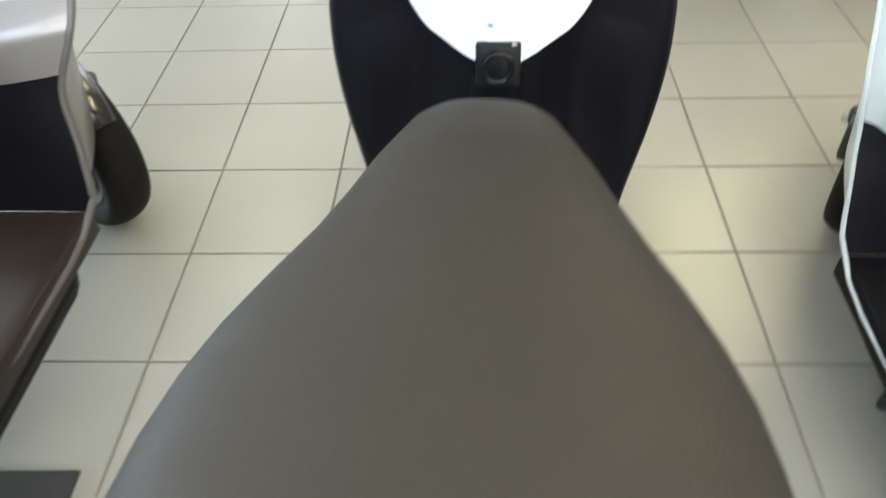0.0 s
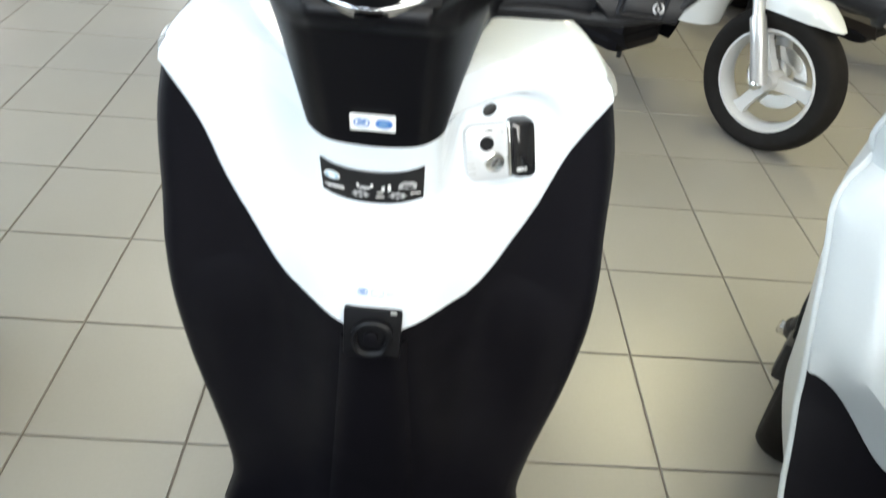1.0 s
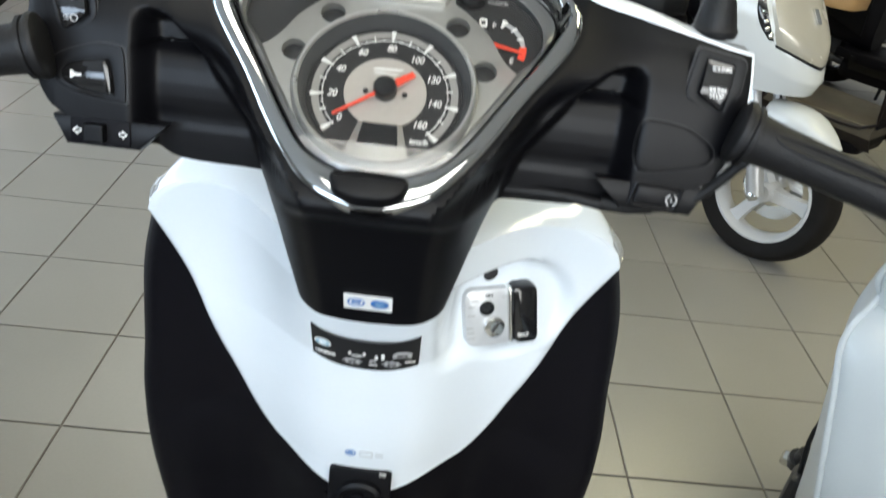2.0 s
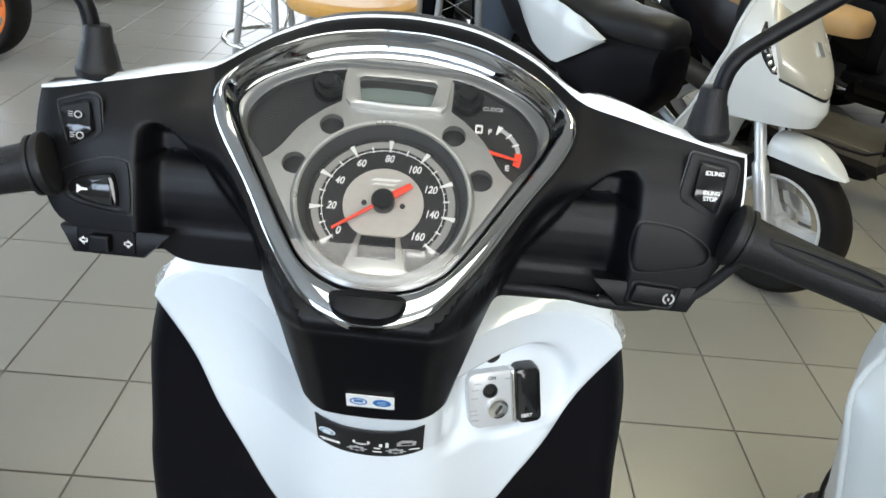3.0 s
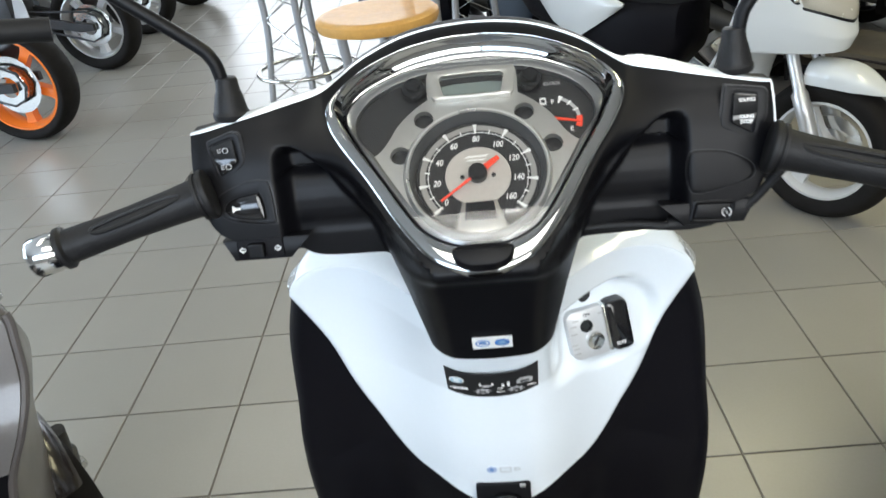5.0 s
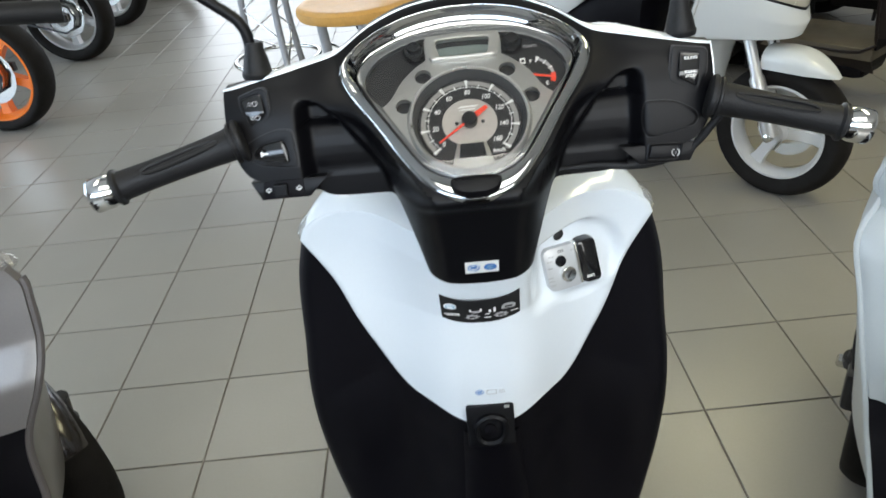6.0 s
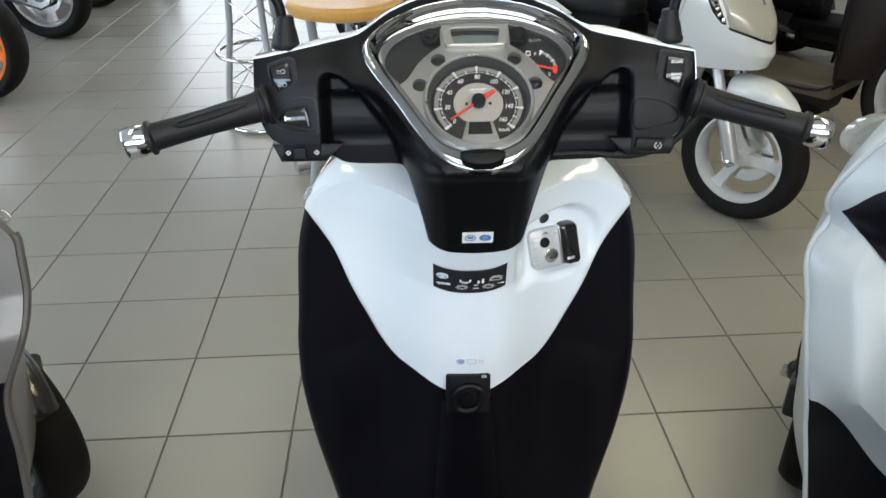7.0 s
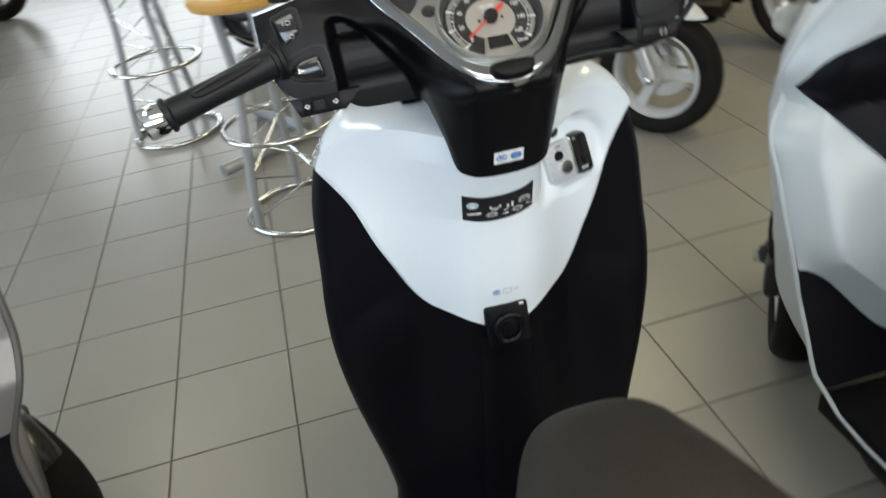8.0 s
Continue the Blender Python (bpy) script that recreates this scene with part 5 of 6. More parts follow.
# ---- neighbouring scooters ----
def scooter(m, label, paint, inner, trim, seat_mat, rim, half, top, split, foot_z, foot_half, steer, radius=0.235, deep=0.40, bulge=None, tail=-0.5, body_w=1.0, bar_z=1.10, guard=(12, 150), slope=0.0, back=((0, 0.0), (1, 0.0)), slot=False, lens=False, spokes=3, upper=None, swell=2.4, trim_r=0.0068, skirt=None, fork_up=1.0, gap=0.028, guard_w=0.135, fork=ENGINE, fwd=0.0, rings=None, tail_edge=None, wedge=False, rise=0.0, slider=0.021, ribs=True, ratio=0.70, floor_mat=BLACK_SOFT, group="parked scooters"):
    """A step-through scooter. y is ahead, and y = 0 is where the leg shield's edges are. half: (height, half width) of the shield."""
    sc = thing("scooter", m, label, "scooter", group)
    fine = sorted((float(a), float(b)) for a, b in spline(half, 5))
    T = interp(foot_z, back)

    def rows(z0, z1, n, inset=0.0, lift=0.0):
        res = []
        for z in np.linspace(z0, z1, n):
            w = interp(z, fine) - inset
            res.append([(w * s, interp(z, back) - 0.055 * (1 - abs(s) ** 1.6) * smooth(z, foot_z, foot_z + 0.3) - lift, z) for s in np.linspace(-1, 1, 33)])
        return res
    part("inner_leg_shield", sheet(rows(foot_z, split + 0.03, 16), (0, 0.01, 0)), BLACK_SOFT, sc, "black plastic inner leg shield")
    upper_rows = []
    for q in np.linspace(0, 1, 24):
        row = []
        for s in np.linspace(-1, 1, 41):
            low = split - slope * smooth(1 - abs(s), 0.0, 0.75)
            z = low + (top - low) * q
            proud = 0.006 + (0.050 * min(1.0, max(0.0, (1 - abs(s)) / 0.17)) * min(1.0, q / 0.13) if slope else 0.0)
            row.append((interp(z, fine) * s, interp(z, back) - 0.055 * (1 - abs(s) ** 1.6) * smooth(z, foot_z, foot_z + 0.3) - proud, z))
        upper_rows.append(row)
    part("inner_panel", sheet(upper_rows, (0, 0.014, 0)), inner, sc)
    cover = []
    table = bulge or [(foot_z, 0.10), (0.5 * (foot_z + top), 0.20), (0.8 * top, 0.20), (top, 0.09)]
    for z in np.linspace(foot_z + 0.05, top, 90 if rise else 20):
        w = interp(z, fine) * 0.99
        cover.append([(w * s, 0.012 + interp(z, back) * (abs(s) ** 3) + interp(z - rise * s * s * smooth(z, 0.56, 0.64), table) * (1 - abs(s) ** swell), z) for s in np.linspace(-1, 1, 49 if rise else 33)])
    part("front_cover", sheet(cover, (0, -0.004, 0)), paint, sc, "painted front cover")
    for s in (-1, 1):
        edge = [(s * (interp(z, fine) + 0.002), 0.004 + interp(z, back), z) for z in np.linspace(top - 0.02, foot_z + 0.02, 44)]
        edge += [(s * foot_half, T - 0.05, foot_z - 0.012), (s * foot_half, T - 0.12, foot_z - 0.02), (s * (foot_half - 0.01), T - 0.45, foot_z - 0.02)]
        part("edge_trim", tube(edge, trim_r, 8), trim, sc)
        part("side_skirt", sheet([[(s * (foot_half - 0.004 - 0.05 * (1 - v) ** 2), y, foot_z - 0.11 + 0.095 * v) for y in np.linspace(T, T - 0.50, 12)] for v in np.linspace(0, 1, 6)], (-0.004 * s, 0, 0)), skirt or paint, sc)
        low_edge, high_edge = tail_edge or ([(-1.25, 0.62), (-0.9, 0.50), (-0.5, 0.36)], [(-1.25, 0.74), (-0.5, 0.64)])
        wide = [(a + fwd, b * max(1.0, body_w)) for a, b in ((-1.25, 0.08), (-1.0, 0.155), (-0.75, 0.17), (-0.5, 0.14))]
        part("tail_cover", sheet([[(s * (interp(y, wide) + 0.015 * math.sin(math.pi * v)), y, interp(y, low_edge) * (1 - v) + v * interp(y, high_edge)) for y in np.linspace(-1.25 + fwd, tail, 18)] for v in np.linspace(0, 1, 7)], (-0.005 * s, 0, 0)), paint, sc, "painted tail cover")
        if lens:
            tipz = top - 0.01
            lamp = part("turn_signal_lens", loft([[(s * (interp(tipz, fine) - 0.02 - 0.10 * t + 0.004 * math.cos(a)), 0.03 + 0.028 * math.sin(a) * w, tipz + 0.016 * t + 0.016 * w * math.cos(a)) for a in np.linspace(0, 2 * math.pi, 14, endpoint=False)] for t, w in ((-0.1, 0.3), (0, 0.8), (0.4, 1.0), (0.8, 0.9), (1.0, 0.3))]), LENS, sc, "clear turn signal lens")
            for k in range(8):
                part("rib", box(0.004, 0.03, 0.030, 0.001, pose(s * (interp(tipz, fine) - 0.03 - 0.011 * k), 0.018, tipz + 0.004)), LENS, lamp)
    def panel_point(x, z, lift):
        s = max(-1.0, min(1.0, x / interp(z, fine)))
        low = split - slope * smooth(1 - abs(s), 0.0, 0.75)
        q = max(0.0, (z - low) / (top - low))
        proud = 0.006 + (0.050 * min(1.0, max(0.0, (1 - abs(s)) / 0.17)) * min(1.0, q / 0.13) if slope else 0.0)
        return (x, interp(z, back) - 0.055 * (1 - abs(s) ** 1.6) * smooth(z, foot_z, foot_z + 0.3) - proud - lift, z)
    if slot:
        low_line = [(0, 0.56), (0.05, 0.60), (0.085, 0.645), (0.12, 0.682), (0.15, 0.716), (0.168, 0.738), (0.177, 0.747)]
        high_line = [(0, 0.86), (0.10, 0.845), (0.145, 0.820), (0.163, 0.793), (0.173, 0.768), (0.177, 0.751)]
        lid = []
        for x in np.linspace(-0.177, 0.177, 41):
            lid.append([panel_point(x, interp(abs(x), low_line) + (interp(abs(x), high_line) - interp(abs(x), low_line)) * v, 0.012 + 0.010 * smooth(0.5 - abs(v - 0.5), 0.02, 0.3) * smooth(0.177 - abs(x), 0, 0.05)) for v in np.linspace(0, 1, 14)])
        # Raised black sheet in place of the recess and its darkness.
        part("glove_box_lid", sheet(lid, (0, 0.012, 0)), BLACK_SOFT, sc, "raised black sheet for the dark glove box recess")
    part("footboard", moved(plate([(foot_half, T), (foot_half, T - 0.45), (0.13, -0.60), (-0.13, -0.60), (-foot_half, T - 0.45), (-foot_half, T)], 0.05, 0.014), pose(0, 0, foot_z - 0.045)), floor_mat, sc, "dark plastic footboard")
    # Unseen pan, added to stop light leaking under the footboard.
    part("belly_pan", box(foot_half * 1.55, 0.52, 0.11, 0.04, pose(0, T - 0.30, foot_z - 0.095)), BLACK_SOFT, sc, "black belly pan added to shade the floor")
    for k in range(6 if ribs else 0):
        part("foot_rib", box(foot_half * 1.5, 0.008, 0.003, 0.001, pose(0, T - 0.06 - 0.04 * k, foot_z + 0.006)), RUBBER, sc)
    part("under_seat_body", loft([[(w * body_w * math.copysign(abs(math.cos(a)) ** 0.6, math.cos(a)), y, (z0 + z1) / 2 + (z1 - z0) / 2 * math.copysign(abs(math.sin(a)) ** 0.6, math.sin(a))) for a in np.linspace(0, 2 * math.pi, 32, endpoint=False)] for y, w, z0, z1 in rings or ((-0.46, 0.08, foot_z, 0.66), (-0.50, 0.12, foot_z, 0.68), (-0.7, 0.14, 0.30, 0.69), (-0.95, 0.14, 0.40, 0.72), (-1.2, 0.08, 0.56, 0.74))]), BLACK_SOFT, sc, "dark body under the seat")
    seat_rings = []
    for y, w, zt in ((-0.42, 0.05, 0.705), (-0.43, 0.075, 0.725), (-0.46, 0.10, 0.745), (-0.55, 0.13, 0.75), (-0.7, 0.155, 0.745), (-0.85, 0.15, 0.76), (-0.95, 0.14, 0.80), (-1.15, 0.12, 0.81), (-1.25, 0.07, 0.78)):
        seat_rings.append([(w * math.copysign(abs(math.cos(a)) ** 0.7, math.cos(a)), y + fwd, 0.665 + (zt - 0.665) * max(0, math.sin(a)) ** 0.5) for a in np.linspace(0, math.pi, 20)] + [(-w * 0.9, y + fwd, 0.65), (w * 0.9, y + fwd, 0.65)])
    part("seat", loft(seat_rings), seat_mat, sc, "vinyl seat")
    ahead = Matrix.Translation((0, deep - 0.03, 0)) @ pose(0, 0, 0, 0, 0, steer) @ Matrix.Translation((0, 0.03, 0))
    wheel(sc, ahead @ pose(0, 0, radius), radius, 0.10, rim, spokes, "front_wheel", rim_ratio=ratio, wide=1.25 if spokes == 3 else (0.5 if spokes > 5 else 1.0), phase=-30 if spokes == 3 else 0)
    wheel(sc, pose(0, deep - 1.28, radius), radius, 0.115, rim, spokes, "rear_wheel", False, ratio)
    if wedge:
        wedge_guard(sc, radius, upper or paint, ahead)
    else:
        arc_guard(sc, (0, 0, radius), radius + gap, guard_w, *guard, upper or paint, "front_mudguard", "painted front mudguard", ahead)
    for s in (-1, 1):
        leg = part("fork_leg", moved(tube([(0.072 * s, 0, radius), (0.072 * s, -0.045 * fork_up, radius + 0.12 * fork_up), (0.072 * s, -0.075 * fork_up, radius + 0.19 * fork_up), (0.070 * s, -0.078 * fork_up, radius + 0.20 * fork_up), (0.066 * s, -0.165 * fork_up, radius + 0.44 * fork_up)], [slider, slider, slider * 0.96, slider * 0.7, slider * 0.7], 14), ahead), fork, sc, "fork leg")
        part("axle_nut", moved(lathe([(0.016, -0.012), (0.016, 0.010), (0.010, 0.014), (0.0001, 0.014)], 6), ahead @ pose(0.088 * s, 0, radius, 0, 90 * s, 0)), POLISHED, leg)
    part("caliper", moved(box(0.035, 0.06, 0.09, 0.012), ahead @ pose(-0.06, -0.085, radius + 0.01)), ENGINE, sc, "dark brake caliper")
    part("brake_hose", moved(tube(spline([(-0.065, -0.09, radius + 0.04), (-0.075, -0.07, radius + 0.14), (-0.05, -0.09, radius + 0.28), (-0.02, -0.10, radius + 0.36)], 5), 0.004, 8), ahead), RUBBER, sc)
    bar = [(-0.33, -0.12, bar_z), (-0.20, -0.08, bar_z + 0.02), (-0.08, -0.04, bar_z - 0.02), (0.08, -0.04, bar_z - 0.02), (0.20, -0.08, bar_z + 0.02), (0.33, -0.12, bar_z)]
    handle = Matrix.Translation((0, 0.05, 0)) @ pose(0, 0, 0, 0, 0, steer * 0.8)
    part("handlebar", moved(tube([tuple(q) for q in spline(bar, 4)], 0.012, 10), handle), ENGINE, sc)
    part("handlebar_cover", moved(loft([[(0.15 * w * math.cos(a), y, bar_z + 0.005 + 0.05 * h * math.sin(a)) for a in np.linspace(0, 2 * math.pi, 24, endpoint=False)] for y, w, h in ((-0.10, 0.6, 0.6), (-0.08, 0.95, 0.9), (-0.02, 1.0, 1.0), (0.05, 0.8, 0.9), (0.08, 0.4, 0.5))]), handle), upper or paint, sc)
    part("steering_column", tube([(0, 0.02, top - 0.12), (0, 0.03, bar_z - 0.03)], 0.055, 16), BLACK, sc)
    for s in (-1, 1):
        part("grip", moved(tube([(0.20 * s, -0.08, bar_z + 0.02), (0.34 * s, -0.123, bar_z - 0.001)], 0.017, 14), handle), RUBBER, sc)
    part("headlamp", loft([[(0.085 * w * math.cos(a), 0.10 + y, top - 0.13 + 0.05 * w * math.sin(a)) for a in np.linspace(0, 2 * math.pi, 24, endpoint=False)] for y, w in ((0.05, 1.0), (0.085, 0.97), (0.105, 0.7), (0.112, 0.2))]), LENS, sc, "clear headlamp glass")
    part("tail_lamp", box(0.14, 0.03, 0.05, 0.012, pose(0, -1.255, 0.70)), RED, sc, "red tail lamp")
    part("engine", box(0.18, 0.36, 0.17, 0.05, pose(-0.05, deep - 1.10, radius + 0.02)), ENGINE, sc, "dark engine block")
    part("exhaust", tube([(0.09, -0.55, 0.20), (0.13, deep - 1.12, radius), (0.135, deep - 1.16, radius + 0.01), (0.14, deep - 1.50, radius + 0.10)], [0.018, 0.022, 0.050, 0.052], 20), ENGINE, sc, "dark exhaust can")
    part("side_stand", tube([(-0.12, -0.40, 0.014), (-0.10, -0.38, foot_z - 0.03)], 0.010, 8), ENGINE, sc)
    part("centre_stand", tube([(0.12, deep - 1.05, 0.014), (0.06, deep - 1.03, 0.20), (-0.06, deep - 1.03, 0.20), (-0.12, deep - 1.05, 0.014)], 0.012, 8), ENGINE, sc)
    return sc


GREY_HALF = [(0.22, 0.165), (0.30, 0.182), (0.40, 0.178), (0.50, 0.172), (0.60, 0.215), (0.66, 0.224), (0.72, 0.224), (0.75, 0.222), (0.78, 0.205)]
GREY_BACK = ((0.28, -0.160), (0.40, -0.115), (0.50, -0.085), (0.60, -0.060), (0.66, -0.025), (0.75, 0.0))
scooter(pose(-0.990, -0.33, 0, 0, 0, -1.0), "grey metallic step-through scooter with black inner leg shield", GREY, GREY, GREY_TRIM, SEAT_BLACK, ENGINE, GREY_HALF, 0.775, 0.53, 0.29, 0.178, 54, 0.218, 0.185, fork_up=0.32, guard=(20, 150), gap=0.012, guard_w=0.108, back=GREY_BACK, lens=True, spokes=5, ribs=False, floor_mat=BROWN_PLASTIC, upper=GLOSS_BROWN)
WHITE_HALF = [(0.20, 0.212), (0.27, 0.220), (0.34, 0.215), (0.42, 0.212), (0.50, 0.217), (0.60, 0.215), (0.66, 0.216), (0.69, 0.203), (0.707, 0.186), (0.722, 0.171), (0.737, 0.180), (0.755, 0.188), (0.78, 0.187), (0.81, 0.177), (0.85, 0.158), (0.89, 0.128), (0.93, 0.09)]
WHITE_BACK = ((0.24, -0.270), (0.30, -0.225), (0.40, -0.160), (0.50, -0.125), (0.67, -0.035), (0.73, 0.0), (0.80, -0.02), (0.92, -0.05))
scooter(pose(0.735, -0.315, 0, 0, 0, -1.0), "pearl white step-through scooter with black footwell and white trim", PEARL, PEARL, PEARL, SEAT_BLACK, ALLOY, WHITE_HALF, 0.92, 0.45, 0.255, 0.222, -34, 0.235, 0.135, swell=1.35, trim_r=0.0045, fork_up=0.10, guard=(10, 40), bar_z=1.21, slope=0.13, back=WHITE_BACK, slot=True, spokes=5, upper=BLACK, ribs=False)
FRONT_HALF = [(0.30, 0.12), (0.40, 0.14), (0.52, 0.175), (0.62, 0.195), (0.72, 0.20), (0.82, 0.185), (0.92, 0.12)]
FRONT_BULGE = [(0.28, 0.03), (0.47, 0.05), (0.549, 0.07), (0.557, 0.300), (0.605, 0.318), (0.66, 0.302), (0.75, 0.252), (0.82, 0.200), (0.92, 0.125)]
NOSE_RISE = 0.075
HEAD = -142.0
ahead_way = Vector((-math.sin(radians(HEAD)), math.cos(radians(HEAD)), 0))
FRONT = scooter(Matrix.Translation(Vector((1.065, 1.045, 0)) - ahead_way * 0.30) @ pose(0, 0, 0, 0, 0, HEAD), "white scooter with white three-spoke wheels parked askew", SOFT_WHITE, BLACK, SOFT_WHITE, SEAT_BLACK, WHITE_ALLOY, FRONT_HALF, 0.92, 0.50, 0.28, 0.17, 0, 0.235, 0.30, bulge=FRONT_BULGE, rise=NOSE_RISE, skirt=BLACK_SOFT, wedge=True, ribs=False, slider=0.026, back=((0.28, -0.19), (0.39, -0.11), (0.55, 0.0), (0.62, 0.035), (0.77, 0.085)), tail=-0.40, body_w=1.12, fork=ALLOY, fwd=0.2, rings=((-0.21, 0.04, 0.52, 0.66), (-0.23, 0.09, 0.46, 0.67), (-0.30, 0.125, 0.385, 0.68), (-0.45, 0.15, 0.37, 0.69), (-0.63, 0.15, 0.45, 0.70), (-0.9, 0.14, 0.53, 0.72), (-1.05, 0.08, 0.60, 0.74)), tail_edge=([(-1.05, 0.735), (-0.87, 0.665), (-0.79, 0.605), (-0.735, 0.552), (-0.64, 0.522), (-0.606, 0.514), (-0.50, 0.580), (-0.40, 0.648)], [(-1.05, 0.80), (-0.60, 0.728), (-0.508, 0.705), (-0.40, 0.655)]))
for s in (-1, 1):
    part("side_trim", sheet([[(s * (0.178 + 0.006 * math.sin(math.pi * v)), y, interp(y, [(-0.80, 0.47), (-0.64, 0.445), (-0.47, 0.425), (-0.33, 0.365), (-0.24, 0.32)]) + 0.038 * (v - 0.5)) for y in np.linspace(-0.62, -0.24, 20)] for v in np.linspace(0, 1, 5)], (-0.006 * s, 0, 0)), WHITE, FRONT, "white painted side trim")
FRONT_FINE = sorted((float(a), float(b)) for a, b in spline(FRONT_HALF, 5))


def on_cowl(s, z, lift):
    k = interp(z - NOSE_RISE * s * s * smooth(z, 0.56, 0.64), FRONT_BULGE)
    b = interp(z, [(0.28, -0.19), (0.39, -0.11), (0.55, 0.0), (0.62, 0.035), (0.77, 0.085)])
    return (interp(z, FRONT_FINE) * 0.99 * s, 0.012 + b * abs(s) ** 3 + k * (1 - abs(s) ** 2.4) + lift, z)


def nose_row(v, lift, wide=1.0):
    """A row across the nose panel: a shallow V whose arms rise, v from its lower edge to its top."""
    half = wide * (0.62 + 0.16 * v)
    return [on_cowl(half * u, 0.650 + 0.052 * abs(u) ** 1.3 + 0.20 * v, lift) for u in np.linspace(-1, 1, 33)]


part("front_panel", sheet([nose_row(v, h) for v, h in ((0.0, 0.001), (0.02, 0.006), (0.10, 0.012), (0.20, 0.017), (0.24, 0.0175), (0.28, 0.0165), (0.45, 0.013), (0.65, 0.011), (0.85, 0.010), (1.0, 0.009))], (0, -0.014, 0)), CHAMPAGNE, FRONT, "raised pale champagne nose panel")
part("panel_gap", sheet([nose_row(v, 0.0025, 1.02) for v in (-0.035, -0.015, 0.01)], (0, -0.006, 0)), BLACK, FRONT)
part("nose_badge", sheet([[on_cowl(s * 0.055, 0.765 + 0.036 * v, 0.019) for s in np.linspace(-1, 1, 5)] for v in np.linspace(0, 1, 4)], (0, -0.008, 0)), POLISHED, FRONT, "small polished badge")
for s in (-1, 1):
    strip = part("headlamp_strip", sheet([[on_cowl(s * (0.655 + 0.155 * v + 0.09 * u * math.sin(math.pi * (0.12 + 0.82 * v))), 0.712 + 0.135 * v, 0.004) for u in np.linspace(0, 1, 6)] for v in np.linspace(0, 1, 14)], (0, -0.006, 0)), GLOSS_BLACK, FRONT, "dark slanted lamp strip with bright reflectors")
    for k, (u, v) in enumerate(((0.35, 0.10), (0.55, 0.22), (0.45, 0.36), (0.5, 0.55), (0.5, 0.75))):
        place = on_cowl(s * (0.655 + 0.155 * v + 0.09 * u * math.sin(math.pi * (0.12 + 0.82 * v))), 0.712 + 0.135 * v, 0.005)
        part("reflector", moved(lathe([(0.0085 - 0.0008 * k, 0.0), (0.0080 - 0.0008 * k, 0.004), (0.004, 0.0065), (0.0001, 0.007)], 14), face_frame(place, (0.5 * s, 1, 0.3))), POLISHED, strip)
DARK_HALF = [(0.30, 0.16), (0.45, 0.20), (0.60, 0.215), (0.72, 0.21), (0.82, 0.17), (0.90, 0.11)]
for dx, dy, turn, mat, words in ((1.45, 2.45, -138, BLACK, "black scooter standing further back in the row"), (0.42, 2.45, -140, SLATE, "slate blue scooter standing behind the bar stools"), (0.95, 2.75, -140, BLACK, "black scooter in the back row"), (2.75, 2.25, -142, BLACK, "black scooter at the end of the row"), (2.25, 3.2, -138, GLOSS_BLACK, "gloss black scooter in the back row")):
    way = Vector((-math.sin(radians(turn)), math.cos(radians(turn)), 0))
    scooter(Matrix.Translation(Vector((dx, dy, 0)) - way * 0.30) @ pose(0, 0, 0, 0, 0, turn), words, mat, BLACK, BLACK, SEAT_BLACK, ENGINE, DARK_HALF, 0.90, 0.5, 0.28, 0.17, 0, 0.24, 0.30, spokes=5, fork=BLACK)
dark_way = Vector((-math.sin(radians(-142)), math.cos(radians(-142)), 0))
scooter(Matrix.Translation(Vector((2.03, 1.43, 0)) - dark_way * 0.36) @ pose(0, 0, 0, 0, 0, -142), "black maroon scooter with tan seat and silver wheels", MAROON, BLACK, MAROON, TAN, ALLOY, DARK_HALF, 0.90, 0.5, 0.28, 0.17, 0, 0.292, 0.36, spokes=7, fork=BLACK, guard=(5, 150), gap=0.03, guard_w=0.15, ratio=0.77, floor_mat=FLOOR_MAT, ribs=False, fwd=0.13)


